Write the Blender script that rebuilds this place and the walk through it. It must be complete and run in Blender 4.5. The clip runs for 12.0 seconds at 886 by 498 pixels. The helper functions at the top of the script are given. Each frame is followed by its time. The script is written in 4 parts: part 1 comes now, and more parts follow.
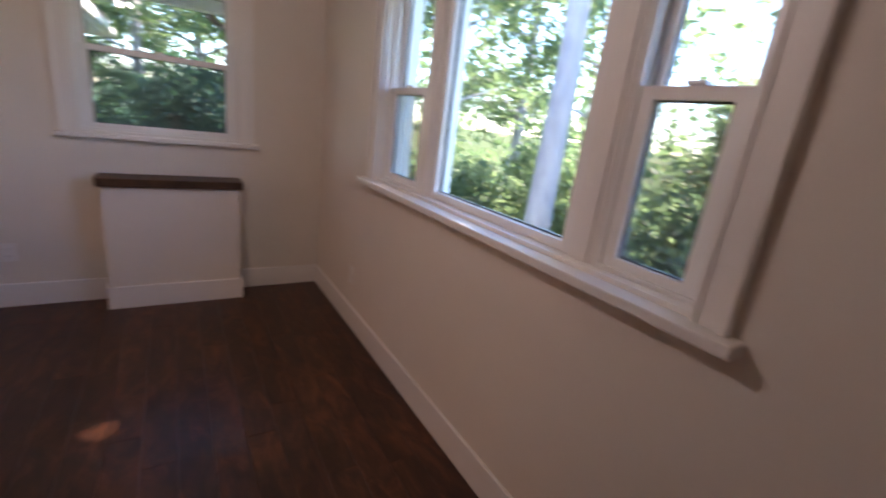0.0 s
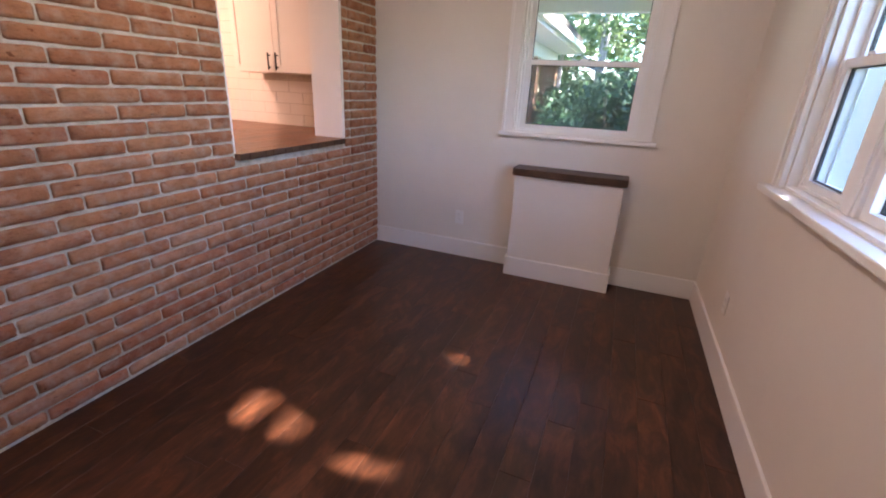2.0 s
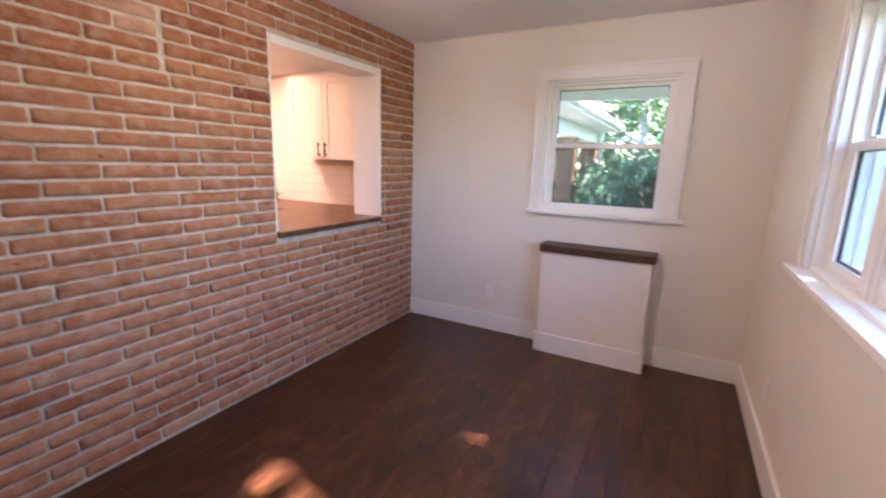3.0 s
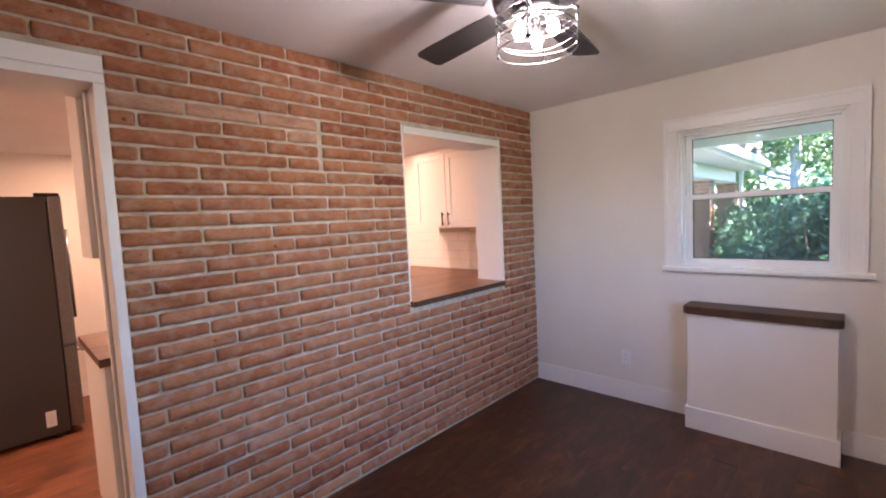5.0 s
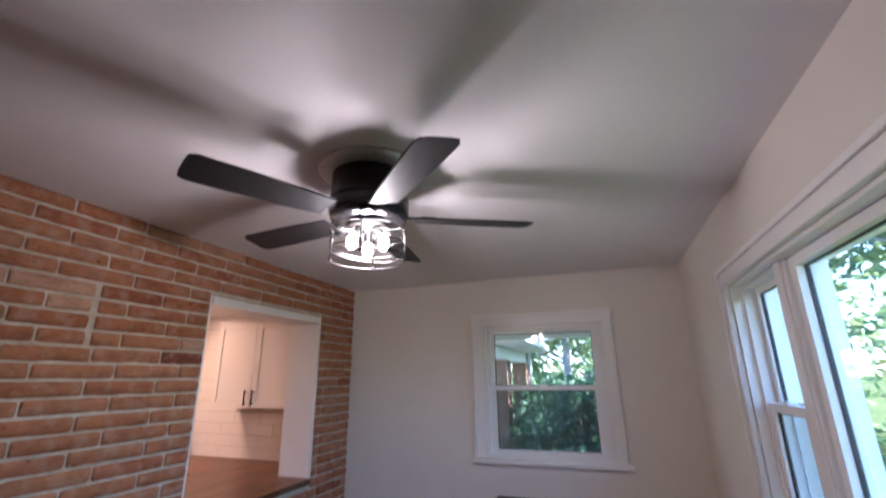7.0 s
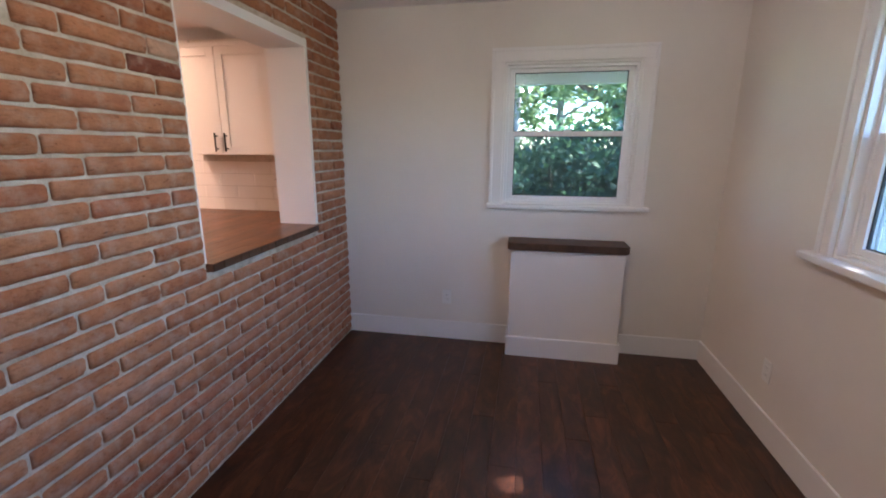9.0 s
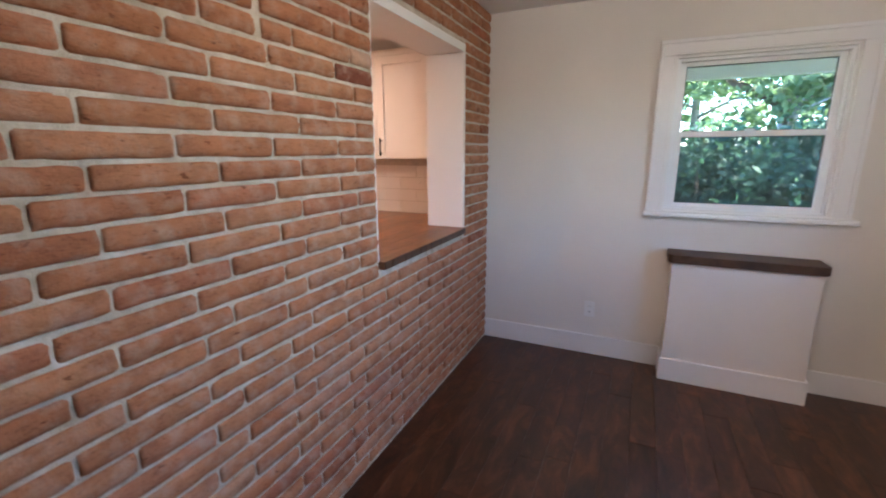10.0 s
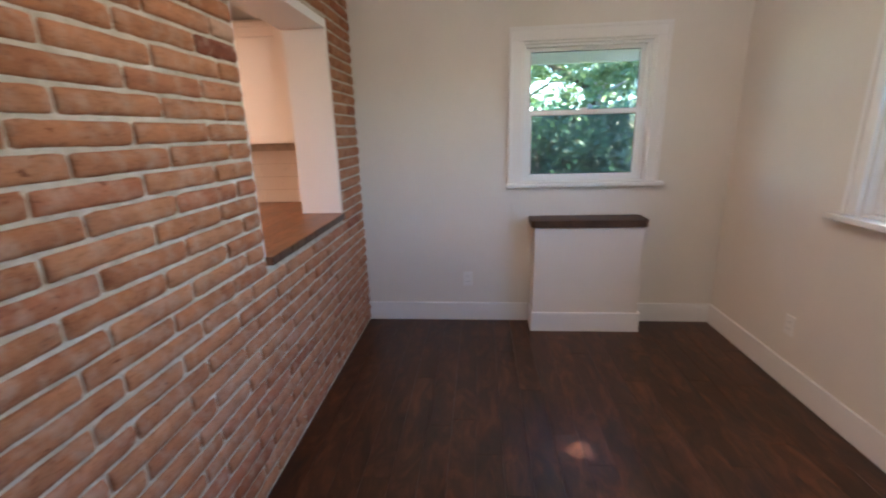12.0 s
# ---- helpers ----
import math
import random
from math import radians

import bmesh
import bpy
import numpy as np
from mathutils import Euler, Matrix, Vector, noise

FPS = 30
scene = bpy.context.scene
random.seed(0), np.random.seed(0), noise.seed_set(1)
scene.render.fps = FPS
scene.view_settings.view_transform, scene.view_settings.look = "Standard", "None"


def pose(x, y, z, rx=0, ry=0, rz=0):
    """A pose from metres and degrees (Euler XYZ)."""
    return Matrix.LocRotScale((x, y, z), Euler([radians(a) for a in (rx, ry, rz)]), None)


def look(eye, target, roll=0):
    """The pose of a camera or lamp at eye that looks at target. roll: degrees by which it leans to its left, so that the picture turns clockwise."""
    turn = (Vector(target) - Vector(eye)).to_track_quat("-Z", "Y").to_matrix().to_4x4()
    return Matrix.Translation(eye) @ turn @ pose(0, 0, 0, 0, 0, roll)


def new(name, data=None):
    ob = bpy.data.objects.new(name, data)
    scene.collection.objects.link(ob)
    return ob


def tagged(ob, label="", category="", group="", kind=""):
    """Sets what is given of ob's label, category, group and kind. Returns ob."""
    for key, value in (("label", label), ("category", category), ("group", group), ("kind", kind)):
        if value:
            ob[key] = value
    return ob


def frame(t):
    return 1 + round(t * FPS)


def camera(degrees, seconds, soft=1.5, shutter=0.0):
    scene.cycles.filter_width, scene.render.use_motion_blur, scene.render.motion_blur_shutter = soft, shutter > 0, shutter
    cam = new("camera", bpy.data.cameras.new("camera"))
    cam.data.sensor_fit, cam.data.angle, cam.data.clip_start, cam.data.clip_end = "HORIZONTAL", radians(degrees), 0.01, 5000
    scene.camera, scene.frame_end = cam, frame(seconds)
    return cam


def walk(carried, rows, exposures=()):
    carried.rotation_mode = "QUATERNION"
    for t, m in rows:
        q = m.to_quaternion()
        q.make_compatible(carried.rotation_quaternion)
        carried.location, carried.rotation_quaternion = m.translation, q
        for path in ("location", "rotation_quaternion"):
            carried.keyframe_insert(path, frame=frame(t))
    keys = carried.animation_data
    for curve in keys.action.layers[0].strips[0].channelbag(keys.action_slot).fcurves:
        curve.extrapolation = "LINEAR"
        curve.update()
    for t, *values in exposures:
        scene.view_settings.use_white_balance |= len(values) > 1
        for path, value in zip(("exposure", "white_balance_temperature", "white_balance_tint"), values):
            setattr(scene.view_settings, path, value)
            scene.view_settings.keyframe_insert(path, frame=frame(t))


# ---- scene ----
cam = camera(92.0, 12.0, soft=1.9, shutter=0.45)
PATH = [
    (0, (1.69, -3.42, 1.405), (2.741, -1.811, 0.848), 7.2),
    (0.4, (1.735, -3.335, 1.43), (2.363, -1.522, 0.864), 7.9),
    (0.5, (1.752, -3.318, 1.434), (2.312, -1.494, 0.832), 7.5),
    (1, (1.86, -3.256, 1.415), (1.921, -1.38, 0.725), 5.1),
    (1.5, (1.974, -3.271, 1.378), (1.373, -1.508, 0.651), 3.8),
    (2, (1.998, -3.356, 1.394), (1.313, -1.616, 0.685), 2.8),
    (2.5, (2.064, -3.409, 1.43), (1.404, -1.619, 0.83), 4.5),
    (3, (2.169, -3.361, 1.447), (1.233, -1.64, 1.047), 1.6),
    (3.5, (2.21, -3.345, 1.479), (1.049, -1.743, 1.184), -0.4),
    (3.6, (2.198, -3.35, 1.488), (1.001, -1.774, 1.198), -0.9),
    (3.7, (2.187, -3.356, 1.497), (0.955, -1.807, 1.204), -1.2),
    (5.3, (2.113, -3.414, 1.529), (0.725, -1.975, 1.451), -2.2),
    (5.5, (2.137, -3.391, 1.535), (0.797, -1.906, 1.546), -1.0),
    (6, (2.151, -3.369, 1.628), (1.219, -1.678, 2.152), -1.2),
    (6.5, (2.105, -3.388, 1.693), (1.436, -1.637, 2.392), -0.7),
    (7, (2.093, -3.396, 1.676), (1.446, -1.593, 2.25), -0.6),
    (7.5, (1.98, -3.414, 1.573), (1.233, -1.563, 1.694), 1.6),
    (7.7, (1.935, -3.381, 1.531), (1.052, -1.588, 1.475), 2.0),
    (9.3, (1.285, -3.139, 1.5), (0.976, -1.221, 1.024), 0.3),
    (9.5, (1.244, -3.164, 1.498), (0.843, -1.262, 1.026), 0.2),
    (10, (1.077, -3.174, 1.488), (0.264, -1.401, 1.045), -0.2),
    (10.5, (0.936, -3.08, 1.485), (0.126, -1.313, 1.013), -1.9),
    (11, (0.946, -2.996, 1.46), (0.609, -1.114, 0.873), -0.6),
    (11.5, (0.969, -3.115, 1.489), (0.989, -1.183, 0.971), -1.6),
    (12, (0.917, -3.227, 1.487), (0.741, -1.307, 0.956), -1.7),
]
EXPOSURES = [(0.0, 3.05, 6850, 29), (0.6, 3.35, 6550, 28), (1.5, 3.6, 6650, 28), (2.5, 4.2, 6600, 27), (3.7, 4.35, 6450, 26), (5.5, 4.08, 6100, 25),
             (6.0, 4.0, 5900, 24), (6.5, 3.66, 5800, 24), (7.0, 3.22, 5800, 23), (7.5, 2.8, 5900, 23), (7.7, 2.7, 5950, 23), (8.4, 3.2, 6000, 20), (9.5, 3.9, 6050, 16), (10.5, 4.05, 6150, 15), (12.0, 3.87, 6350, 14)]
walk(cam, [(t, look(eye, target, roll)) for t, eye, target, roll in PATH], EXPOSURES)

# ---- daylight ----
SUN_DIR = Vector((0.72, 0.085, 0.64)).normalized()
world = bpy.data.worlds.new("world")
scene.world = world
world.use_nodes = True
wn = world.node_tree
sky = wn.nodes.new("ShaderNodeTexSky")
sky.sky_type = "NISHITA"
sky.sun_disc = False
sky.dust_density, sky.ozone_density = 0.0, 6.0
sky.sun_elevation = math.asin(SUN_DIR.z)
sky.sun_rotation = math.atan2(SUN_DIR.x, SUN_DIR.y)
wn.links.new(sky.outputs[0], wn.nodes["Background"].inputs[0])
wn.nodes["Background"].inputs[1].default_value = 0.15
sun = new("sun", bpy.data.lights.new("sun", "SUN"))
sun.data.energy, sun.data.angle, sun.data.color = 5.0, radians(0.35), (1.0, 0.94, 0.84)
sun.matrix_world = look(SUN_DIR * 30, (0, 0, 0))

BULB_POWER = 50.0
KITCHEN_POWER = 8.0


# ---- materials ----
def material(name, base=(0.5, 0.5, 0.5), rough=0.5, metal=0.0, spec=0.5):
    m = bpy.data.materials.new(name)
    m.use_nodes = True
    b = m.node_tree.nodes["Principled BSDF"]
    b.inputs["Base Color"].default_value = (*base, 1)
    b.inputs["Roughness"].default_value = rough
    b.inputs["Metallic"].default_value = metal
    b.inputs["Specular IOR Level"].default_value = spec
    return m, m.node_tree, b


def node(nt, kind, **values):
    n = nt.nodes.new(kind)
    for key, value in values.items():
        n.inputs[key.replace("_", " ")].default_value = value
    return n


def mapped(nt, scale=(1, 1, 1), local=False):
    tc = nt.nodes.new("ShaderNodeTexCoord")
    mp = nt.nodes.new("ShaderNodeMapping")
    mp.inputs["Scale"].default_value = scale
    nt.links.new(tc.outputs["Object"], mp.inputs["Vector"])
    if not local:
        geo = nt.nodes.new("ShaderNodeNewGeometry")
        nt.links.new(geo.outputs["Position"], mp.inputs["Vector"])
    return mp.outputs["Vector"]


def noise_tex(nt, vec, scale, detail=4.0, rough=0.55):
    n = node(nt, "ShaderNodeTexNoise", Scale=scale, Detail=detail, Roughness=rough)
    nt.links.new(vec, n.inputs["Vector"])
    return n.outputs["Fac"]


def ramp(nt, fac, stops):
    r = nt.nodes.new("ShaderNodeValToRGB")
    e = r.color_ramp.elements
    while len(e) < len(stops):
        e.new(0.5)
    for el, (p, c) in zip(e, stops):
        el.position, el.color = p, (*c, 1)
    nt.links.new(fac, r.inputs["Fac"])
    return r.outputs["Color"]


def mixc(nt, fac, a, b, mode="MIX"):
    m = nt.nodes.new("ShaderNodeMix")
    m.data_type, m.blend_type = "RGBA", mode
    for sock, v in ((m.inputs[0], fac), (m.inputs[6], a), (m.inputs[7], b)):
        if isinstance(v, (int, float)):
            sock.default_value = v
        elif isinstance(v, tuple):
            sock.default_value = (*v, 1)
        else:
            nt.links.new(v, sock)
    return m.outputs[2]


def bumped(nt, b, height, strength=0.3, distance=0.01):
    bp = node(nt, "ShaderNodeBump", Strength=strength, Distance=distance)
    nt.links.new(height, bp.inputs["Height"])
    nt.links.new(bp.outputs[0], b.inputs["Normal"])


def paint(name, base, rough=0.6, grain=160.0, amount=0.12, blot=0.06):
    m, nt, b = material(name, base, rough)
    v = mapped(nt)
    low = noise_tex(nt, v, 1.7, 5)
    dark = tuple(c * (1 - blot * 2) for c in base)
    nt.links.new(ramp(nt, low, [(0.3, dark), (0.7, base)]), b.inputs["Base Color"])
    bumped(nt, b, noise_tex(nt, v, grain, 3), amount, 0.002)
    return m


WALL_PAINT = paint("wall_paint", (0.78, 0.73, 0.655), 0.62, 220, 0.15, 0.03)
CEIL_PAINT = paint("ceiling_paint", (0.87, 0.845, 0.84), 0.8, 120, 0.25, 0.04)
TRIM_PAINT = paint("trim_paint", (0.84, 0.82, 0.79), 0.32, 60, 0.08, 0.02)
CABINET_PAINT = paint("cabinet_paint", (0.82, 0.79, 0.75), 0.38, 60, 0.05, 0.015)
KITCHEN_PAINT = paint("kitchen_paint", (0.80, 0.74, 0.66), 0.6, 200, 0.1, 0.03)
VINYL = paint("window_vinyl", (0.84, 0.84, 0.83), 0.3, 40, 0.03, 0.01)
PLASTIC = paint("white_plastic", (0.82, 0.80, 0.76), 0.35, 40, 0.02, 0.01)


def brick_material(name, stops):
    m, nt, b = material(name, rough=0.88, spec=0.2)
    v = mapped(nt)
    info = nt.nodes.new("ShaderNodeObjectInfo")
    base = ramp(nt, info.outputs["Random"], stops)
    blot = ramp(nt, noise_tex(nt, mapped(nt, (1, 0.6, 1.5)), 11, 7, 0.7), [(0.32, (0.58, 0.54, 0.56)), (0.52, (0.96, 0.96, 0.96)), (0.7, (1.14, 1.10, 1.05))])
    c = mixc(nt, 0.8, base, blot, "MULTIPLY")
    fine = ramp(nt, noise_tex(nt, mapped(nt, (1, 1, 3)), 55, 6, 0.7), [(0.34, (0.50, 0.44, 0.40)), (0.47, (1, 1, 1)), (0.75, (1.1, 1.06, 1.02))])
    c = mixc(nt, 0.6, c, fine, "MULTIPLY")
    pits = ramp(nt, noise_tex(nt, mapped(nt, (1, 1, 2.2)), 26, 3, 0.5), [(0.27, (0.35, 0.25, 0.20)), (0.33, (1, 1, 1))])
    c = mixc(nt, 0.8, c, pits, "MULTIPLY")
    smear = ramp(nt, noise_tex(nt, v, 17, 5, 0.6), [(0.48, (0, 0, 0)), (0.74, (0.55, 0.55, 0.55))])
    c = mixc(nt, smear, c, (0.47, 0.345, 0.265))
    nt.links.new(c, b.inputs["Base Color"])
    h = mixc(nt, 0.5, noise_tex(nt, mapped(nt, (1, 1, 1.8)), 38, 6, 0.7), noise_tex(nt, v, 160, 4, 0.6))
    bumped(nt, b, h, 0.75, 0.007)
    return m


BRICK = brick_material("fired_clay", [(0.0, (0.269, 0.091, 0.045)), (0.08, (0.358, 0.141, 0.070)), (0.45, (0.399, 0.173, 0.087)),
                                      (0.80, (0.425, 0.192, 0.100)), (0.93, (0.376, 0.137, 0.073)), (1.0, (0.465, 0.246, 0.145))])
BRICK_PALE = brick_material("pale_clay", [(0.0, (0.489, 0.278, 0.174)), (1.0, (0.539, 0.328, 0.225))])
BRICK_DARK = brick_material("dark_clay", [(0.0, (0.227, 0.073, 0.043)), (1.0, (0.278, 0.095, 0.052))])


# Pier brick, darkened and dulled so that its colour carries the porch's shade.
SHADED_PIER_BRICK = brick_material("shaded_pier_clay", [(0.0, (0.17, 0.085, 0.058)), (0.6, (0.23, 0.12, 0.08)), (1.0, (0.30, 0.17, 0.12))])


def mortar_material():
    m, nt, b = material("lime_mortar", rough=0.95, spec=0.1)
    v = mapped(nt)
    c = ramp(nt, noise_tex(nt, v, 14, 6, 0.65), [(0.28, (0.38, 0.32, 0.245)), (0.5, (0.53, 0.46, 0.365)), (0.72, (0.66, 0.59, 0.495))])
    nt.links.new(c, b.inputs["Base Color"])
    bumped(nt, b, noise_tex(nt, v, 90, 6, 0.7), 0.8, 0.006)
    return m


MORTAR = mortar_material()


def plank_material(name, dark, mid, light, rough=0.34):
    m, nt, b = material(name, rough=rough, spec=0.5)
    v = mapped(nt, (3.2, 1.2, 3.2))
    info = nt.nodes.new("ShaderNodeObjectInfo")
    off = nt.nodes.new("ShaderNodeVectorMath")
    off.operation = "ADD"
    nt.links.new(v, off.inputs[0])
    mul = nt.nodes.new("ShaderNodeMath")
    mul.operation = "MULTIPLY"
    mul.inputs[1].default_value = 37.0
    nt.links.new(info.outputs["Random"], mul.inputs[0])
    nt.links.new(mul.outputs[0], off.inputs[1])
    vec = off.outputs[0]
    swirl = nt.nodes.new("ShaderNodeTexNoise")
    swirl.inputs["Scale"].default_value, swirl.inputs["Detail"].default_value = 3.0, 7.0
    swirl.inputs["Roughness"].default_value, swirl.inputs["Distortion"].default_value = 0.66, 1.0
    nt.links.new(vec, swirl.inputs["Vector"])
    grain = swirl.outputs["Fac"]
    c = ramp(nt, grain, [(0.28, dark), (0.5, mid), (0.74, light)])
    tone = ramp(nt, info.outputs["Random"], [(0.0, (0.78, 0.76, 0.74)), (1.0, (1.16, 1.12, 1.08))])
    c = mixc(nt, 0.8, c, tone, "MULTIPLY")
    blot = ramp(nt, noise_tex(nt, mapped(nt, (2.2, 1.0, 1)), 3.2, 5, 0.6), [(0.3, (0.5, 0.48, 0.46)), (0.5, (0.92, 0.92, 0.92)), (0.7, (1.3, 1.26, 1.2))])
    c = mixc(nt, 0.7, c, blot, "MULTIPLY")
    fine = ramp(nt, noise_tex(nt, mapped(nt, (9, 1.4, 9)), 7.0, 6, 0.7), [(0.3, (0.62, 0.6, 0.58)), (0.5, (1, 1, 1)), (0.72, (1.35, 1.3, 1.25))])
    c = mixc(nt, 0.65, c, fine, "MULTIPLY")
    nt.links.new(c, b.inputs["Base Color"])
    rr = nt.nodes.new("ShaderNodeMapRange")
    rr.inputs["To Min"].default_value, rr.inputs["To Max"].default_value = rough - 0.06, rough + 0.16
    nt.links.new(grain, rr.inputs["Value"])
    nt.links.new(rr.outputs[0], b.inputs["Roughness"])
    bumped(nt, b, grain, 0.4, 0.004)
    return m


FLOOR_WOOD = plank_material("dark_walnut_plank", (0.020, 0.008, 0.0048), (0.062, 0.023, 0.0112), (0.175, 0.063, 0.029), 0.30)
KITCHEN_WOOD = plank_material("reddish_plank", (0.10, 0.035, 0.018), (0.17, 0.062, 0.03), (0.25, 0.10, 0.05))
BLOCK_WOOD = plank_material("butcher_block", (0.11, 0.045, 0.022), (0.20, 0.088, 0.045), (0.30, 0.145, 0.078), 0.32)
CAP_WOOD = plank_material("stained_cap_wood", (0.035, 0.017, 0.008), (0.075, 0.036, 0.016), (0.12, 0.06, 0.03), 0.45)


def plain(name, base, rough=0.5, metal=0.0, grain=80, amount=0.06):
    m, nt, b = material(name, base, rough, metal)
    v = mapped(nt)
    n = noise_tex(nt, v, grain, 4)
    nt.links.new(ramp(nt, n, [(0.3, tuple(c * 0.82 for c in base)), (0.7, tuple(min(1, c * 1.12) for c in base))]), b.inputs["Base Color"])
    bumped(nt, b, n, amount, 0.002)
    return m


BLACK_METAL = plain("black_metal", (0.018, 0.017, 0.017), 0.38, 0.6)
GLOSS_BLACK = plain("glossy_black_metal", (0.02, 0.019, 0.02), 0.2, 0.5)
BLADE_BLACK = plain("blade_black", (0.012, 0.011, 0.011), 0.6)
CHROME_WIRE = plain("dark_nickel_wire", (0.13, 0.126, 0.122), 0.28, 1.0)
STEEL = plain("brushed_steel", (0.22, 0.215, 0.21), 0.35, 0.9)
NICKEL = plain("brushed_nickel", (0.55, 0.53, 0.54), 0.4, 0.6)
FRIDGE_SIDE = plain("fridge_side_paint", (0.045, 0.043, 0.043), 0.45, 0.2, 300, 0.2)
RUBBER = plain("black_rubber", (0.015, 0.015, 0.015), 0.7)
STICKER = plain("white_sticker", (0.7, 0.7, 0.7), 0.5)
TILE = paint("glazed_tile", (0.86, 0.83, 0.79), 0.12, 25, 0.04, 0.01)
GROUT = plain("grout", (0.62, 0.58, 0.52), 0.9)
DARK_SLOT = plain("dark_slot", (0.03, 0.028, 0.026), 0.7)
SPACER = plain("window_spacer", (0.03, 0.03, 0.03), 0.5)
EXT_WHITE = paint("exterior_white", (0.80, 0.81, 0.82), 0.5, 30, 0.05, 0.03)
ROOF = plain("asphalt_shingle", (0.07, 0.065, 0.06), 0.9, 0, 40, 0.5)


def glass_material():
    m = bpy.data.materials.new("window_glass")
    m.use_nodes = True
    nt = m.node_tree
    out = nt.nodes["Material Output"]
    nt.nodes.remove(nt.nodes["Principled BSDF"])
    tr = node(nt, "ShaderNodeBsdfTransparent", Color=(0.93, 0.97, 0.95, 1))
    gl = node(nt, "ShaderNodeBsdfGlossy", Roughness=0.01)
    lw = node(nt, "ShaderNodeLayerWeight", Blend=0.5)
    pw = nt.nodes.new("ShaderNodeMath")
    pw.operation = "POWER"
    pw.inputs[1].default_value = 5.0
    nt.links.new(lw.outputs["Facing"], pw.inputs[0])
    ma = nt.nodes.new("ShaderNodeMath")
    ma.operation = "MULTIPLY_ADD"
    ma.inputs[1].default_value, ma.inputs[2].default_value = 0.85, 0.035
    nt.links.new(pw.outputs[0], ma.inputs[0])
    mx = nt.nodes.new("ShaderNodeMixShader")
    nt.links.new(ma.outputs[0], mx.inputs[0])
    nt.links.new(tr.outputs[0], mx.inputs[1])
    nt.links.new(gl.outputs[0], mx.inputs[2])
    nt.links.new(mx.outputs[0], out.inputs[0])
    return m


GLASS = glass_material()


def screen_material():
    m = bpy.data.materials.new("insect_screen")
    m.use_nodes = True
    nt = m.node_tree
    out = nt.nodes["Material Output"]
    b = nt.nodes["Principled BSDF"]
    b.inputs["Base Color"].default_value = (0.06, 0.065, 0.07, 1)
    b.inputs["Roughness"].default_value = 0.7
    tr = node(nt, "ShaderNodeBsdfTransparent", Color=(1, 1, 1, 1))
    mx = node(nt, "ShaderNodeMixShader", Fac=0.30)
    nt.links.new(tr.outputs[0], mx.inputs[1])
    nt.links.new(b.outputs[0], mx.inputs[2])
    nt.links.new(mx.outputs[0], out.inputs[0])
    return m


SCREEN = screen_material()


def glow(name, color, strength):
    m = bpy.data.materials.new(name)
    m.use_nodes = True
    nt = m.node_tree
    nt.nodes.remove(nt.nodes["Principled BSDF"])
    e = node(nt, "ShaderNodeEmission", Color=(*color, 1), Strength=strength)
    nt.links.new(e.outputs[0], nt.nodes["Material Output"].inputs[0])
    return m


BULB = glow("lit_bulb", (1.0, 0.90, 0.82), BULB_POWER)
KITCHEN_LAMP = glow("lit_diffuser", (1.0, 0.61, 0.39), KITCHEN_POWER)


def leaf_material(name, a, b_, c, trans=0.5):
    m, nt, b = material(name, rough=0.55, spec=0.3)
    geo = nt.nodes.new("ShaderNodeNewGeometry")
    col = ramp(nt, geo.outputs["Random Per Island"], [(0.0, a), (0.5, b_), (1.0, c)])
    nt.links.new(col, b.inputs["Base Color"])
    t = nt.nodes.new("ShaderNodeBsdfTranslucent")
    nt.links.new(mixc(nt, 1.0, col, (1.3, 1.42, 1.05), "MULTIPLY"), t.inputs["Color"])
    mx = node(nt, "ShaderNodeMixShader", Fac=trans)
    nt.links.new(b.outputs[0], mx.inputs[1])
    nt.links.new(t.outputs[0], mx.inputs[2])
    nt.links.new(mx.outputs[0], nt.nodes["Material Output"].inputs[0])
    return m


LEAF = leaf_material("broad_leaf", (0.09, 0.14, 0.08), (0.15, 0.21, 0.125), (0.23, 0.285, 0.175), 0.55)
SHRUB_LEAF = leaf_material("evergreen_leaf", (0.035, 0.085, 0.065), (0.065, 0.14, 0.10), (0.11, 0.20, 0.13), 0.35)


def bark_material(name, a, b_):
    m, nt, b = material(name, rough=0.9, spec=0.2)
    v = mapped(nt, (1, 1, 0.25))
    n = noise_tex(nt, v, 16, 7, 0.65)
    nt.links.new(ramp(nt, n, [(0.3, a), (0.7, b_)]), b.inputs["Base Color"])
    bumped(nt, b, n, 0.6, 0.02)
    return m


PALE_BARK = bark_material("pale_bark", (0.30, 0.29, 0.32), (0.46, 0.45, 0.48))
DARK_BARK = bark_material("dark_bark", (0.05, 0.04, 0.03), (0.14, 0.11, 0.085))


def ground_material():
    m, nt, b = material("forest_floor", rough=0.95, spec=0.1)
    v = mapped(nt)
    c = ramp(nt, noise_tex(nt, v, 2.2, 8, 0.7), [(0.3, (0.035, 0.05, 0.018)), (0.55, (0.07, 0.10, 0.03)), (0.75, (0.13, 0.11, 0.06))])
    nt.links.new(c, b.inputs["Base Color"])
    bumped(nt, b, noise_tex(nt, v, 14, 6), 0.8, 0.05)
    return m


GROUND = ground_material()


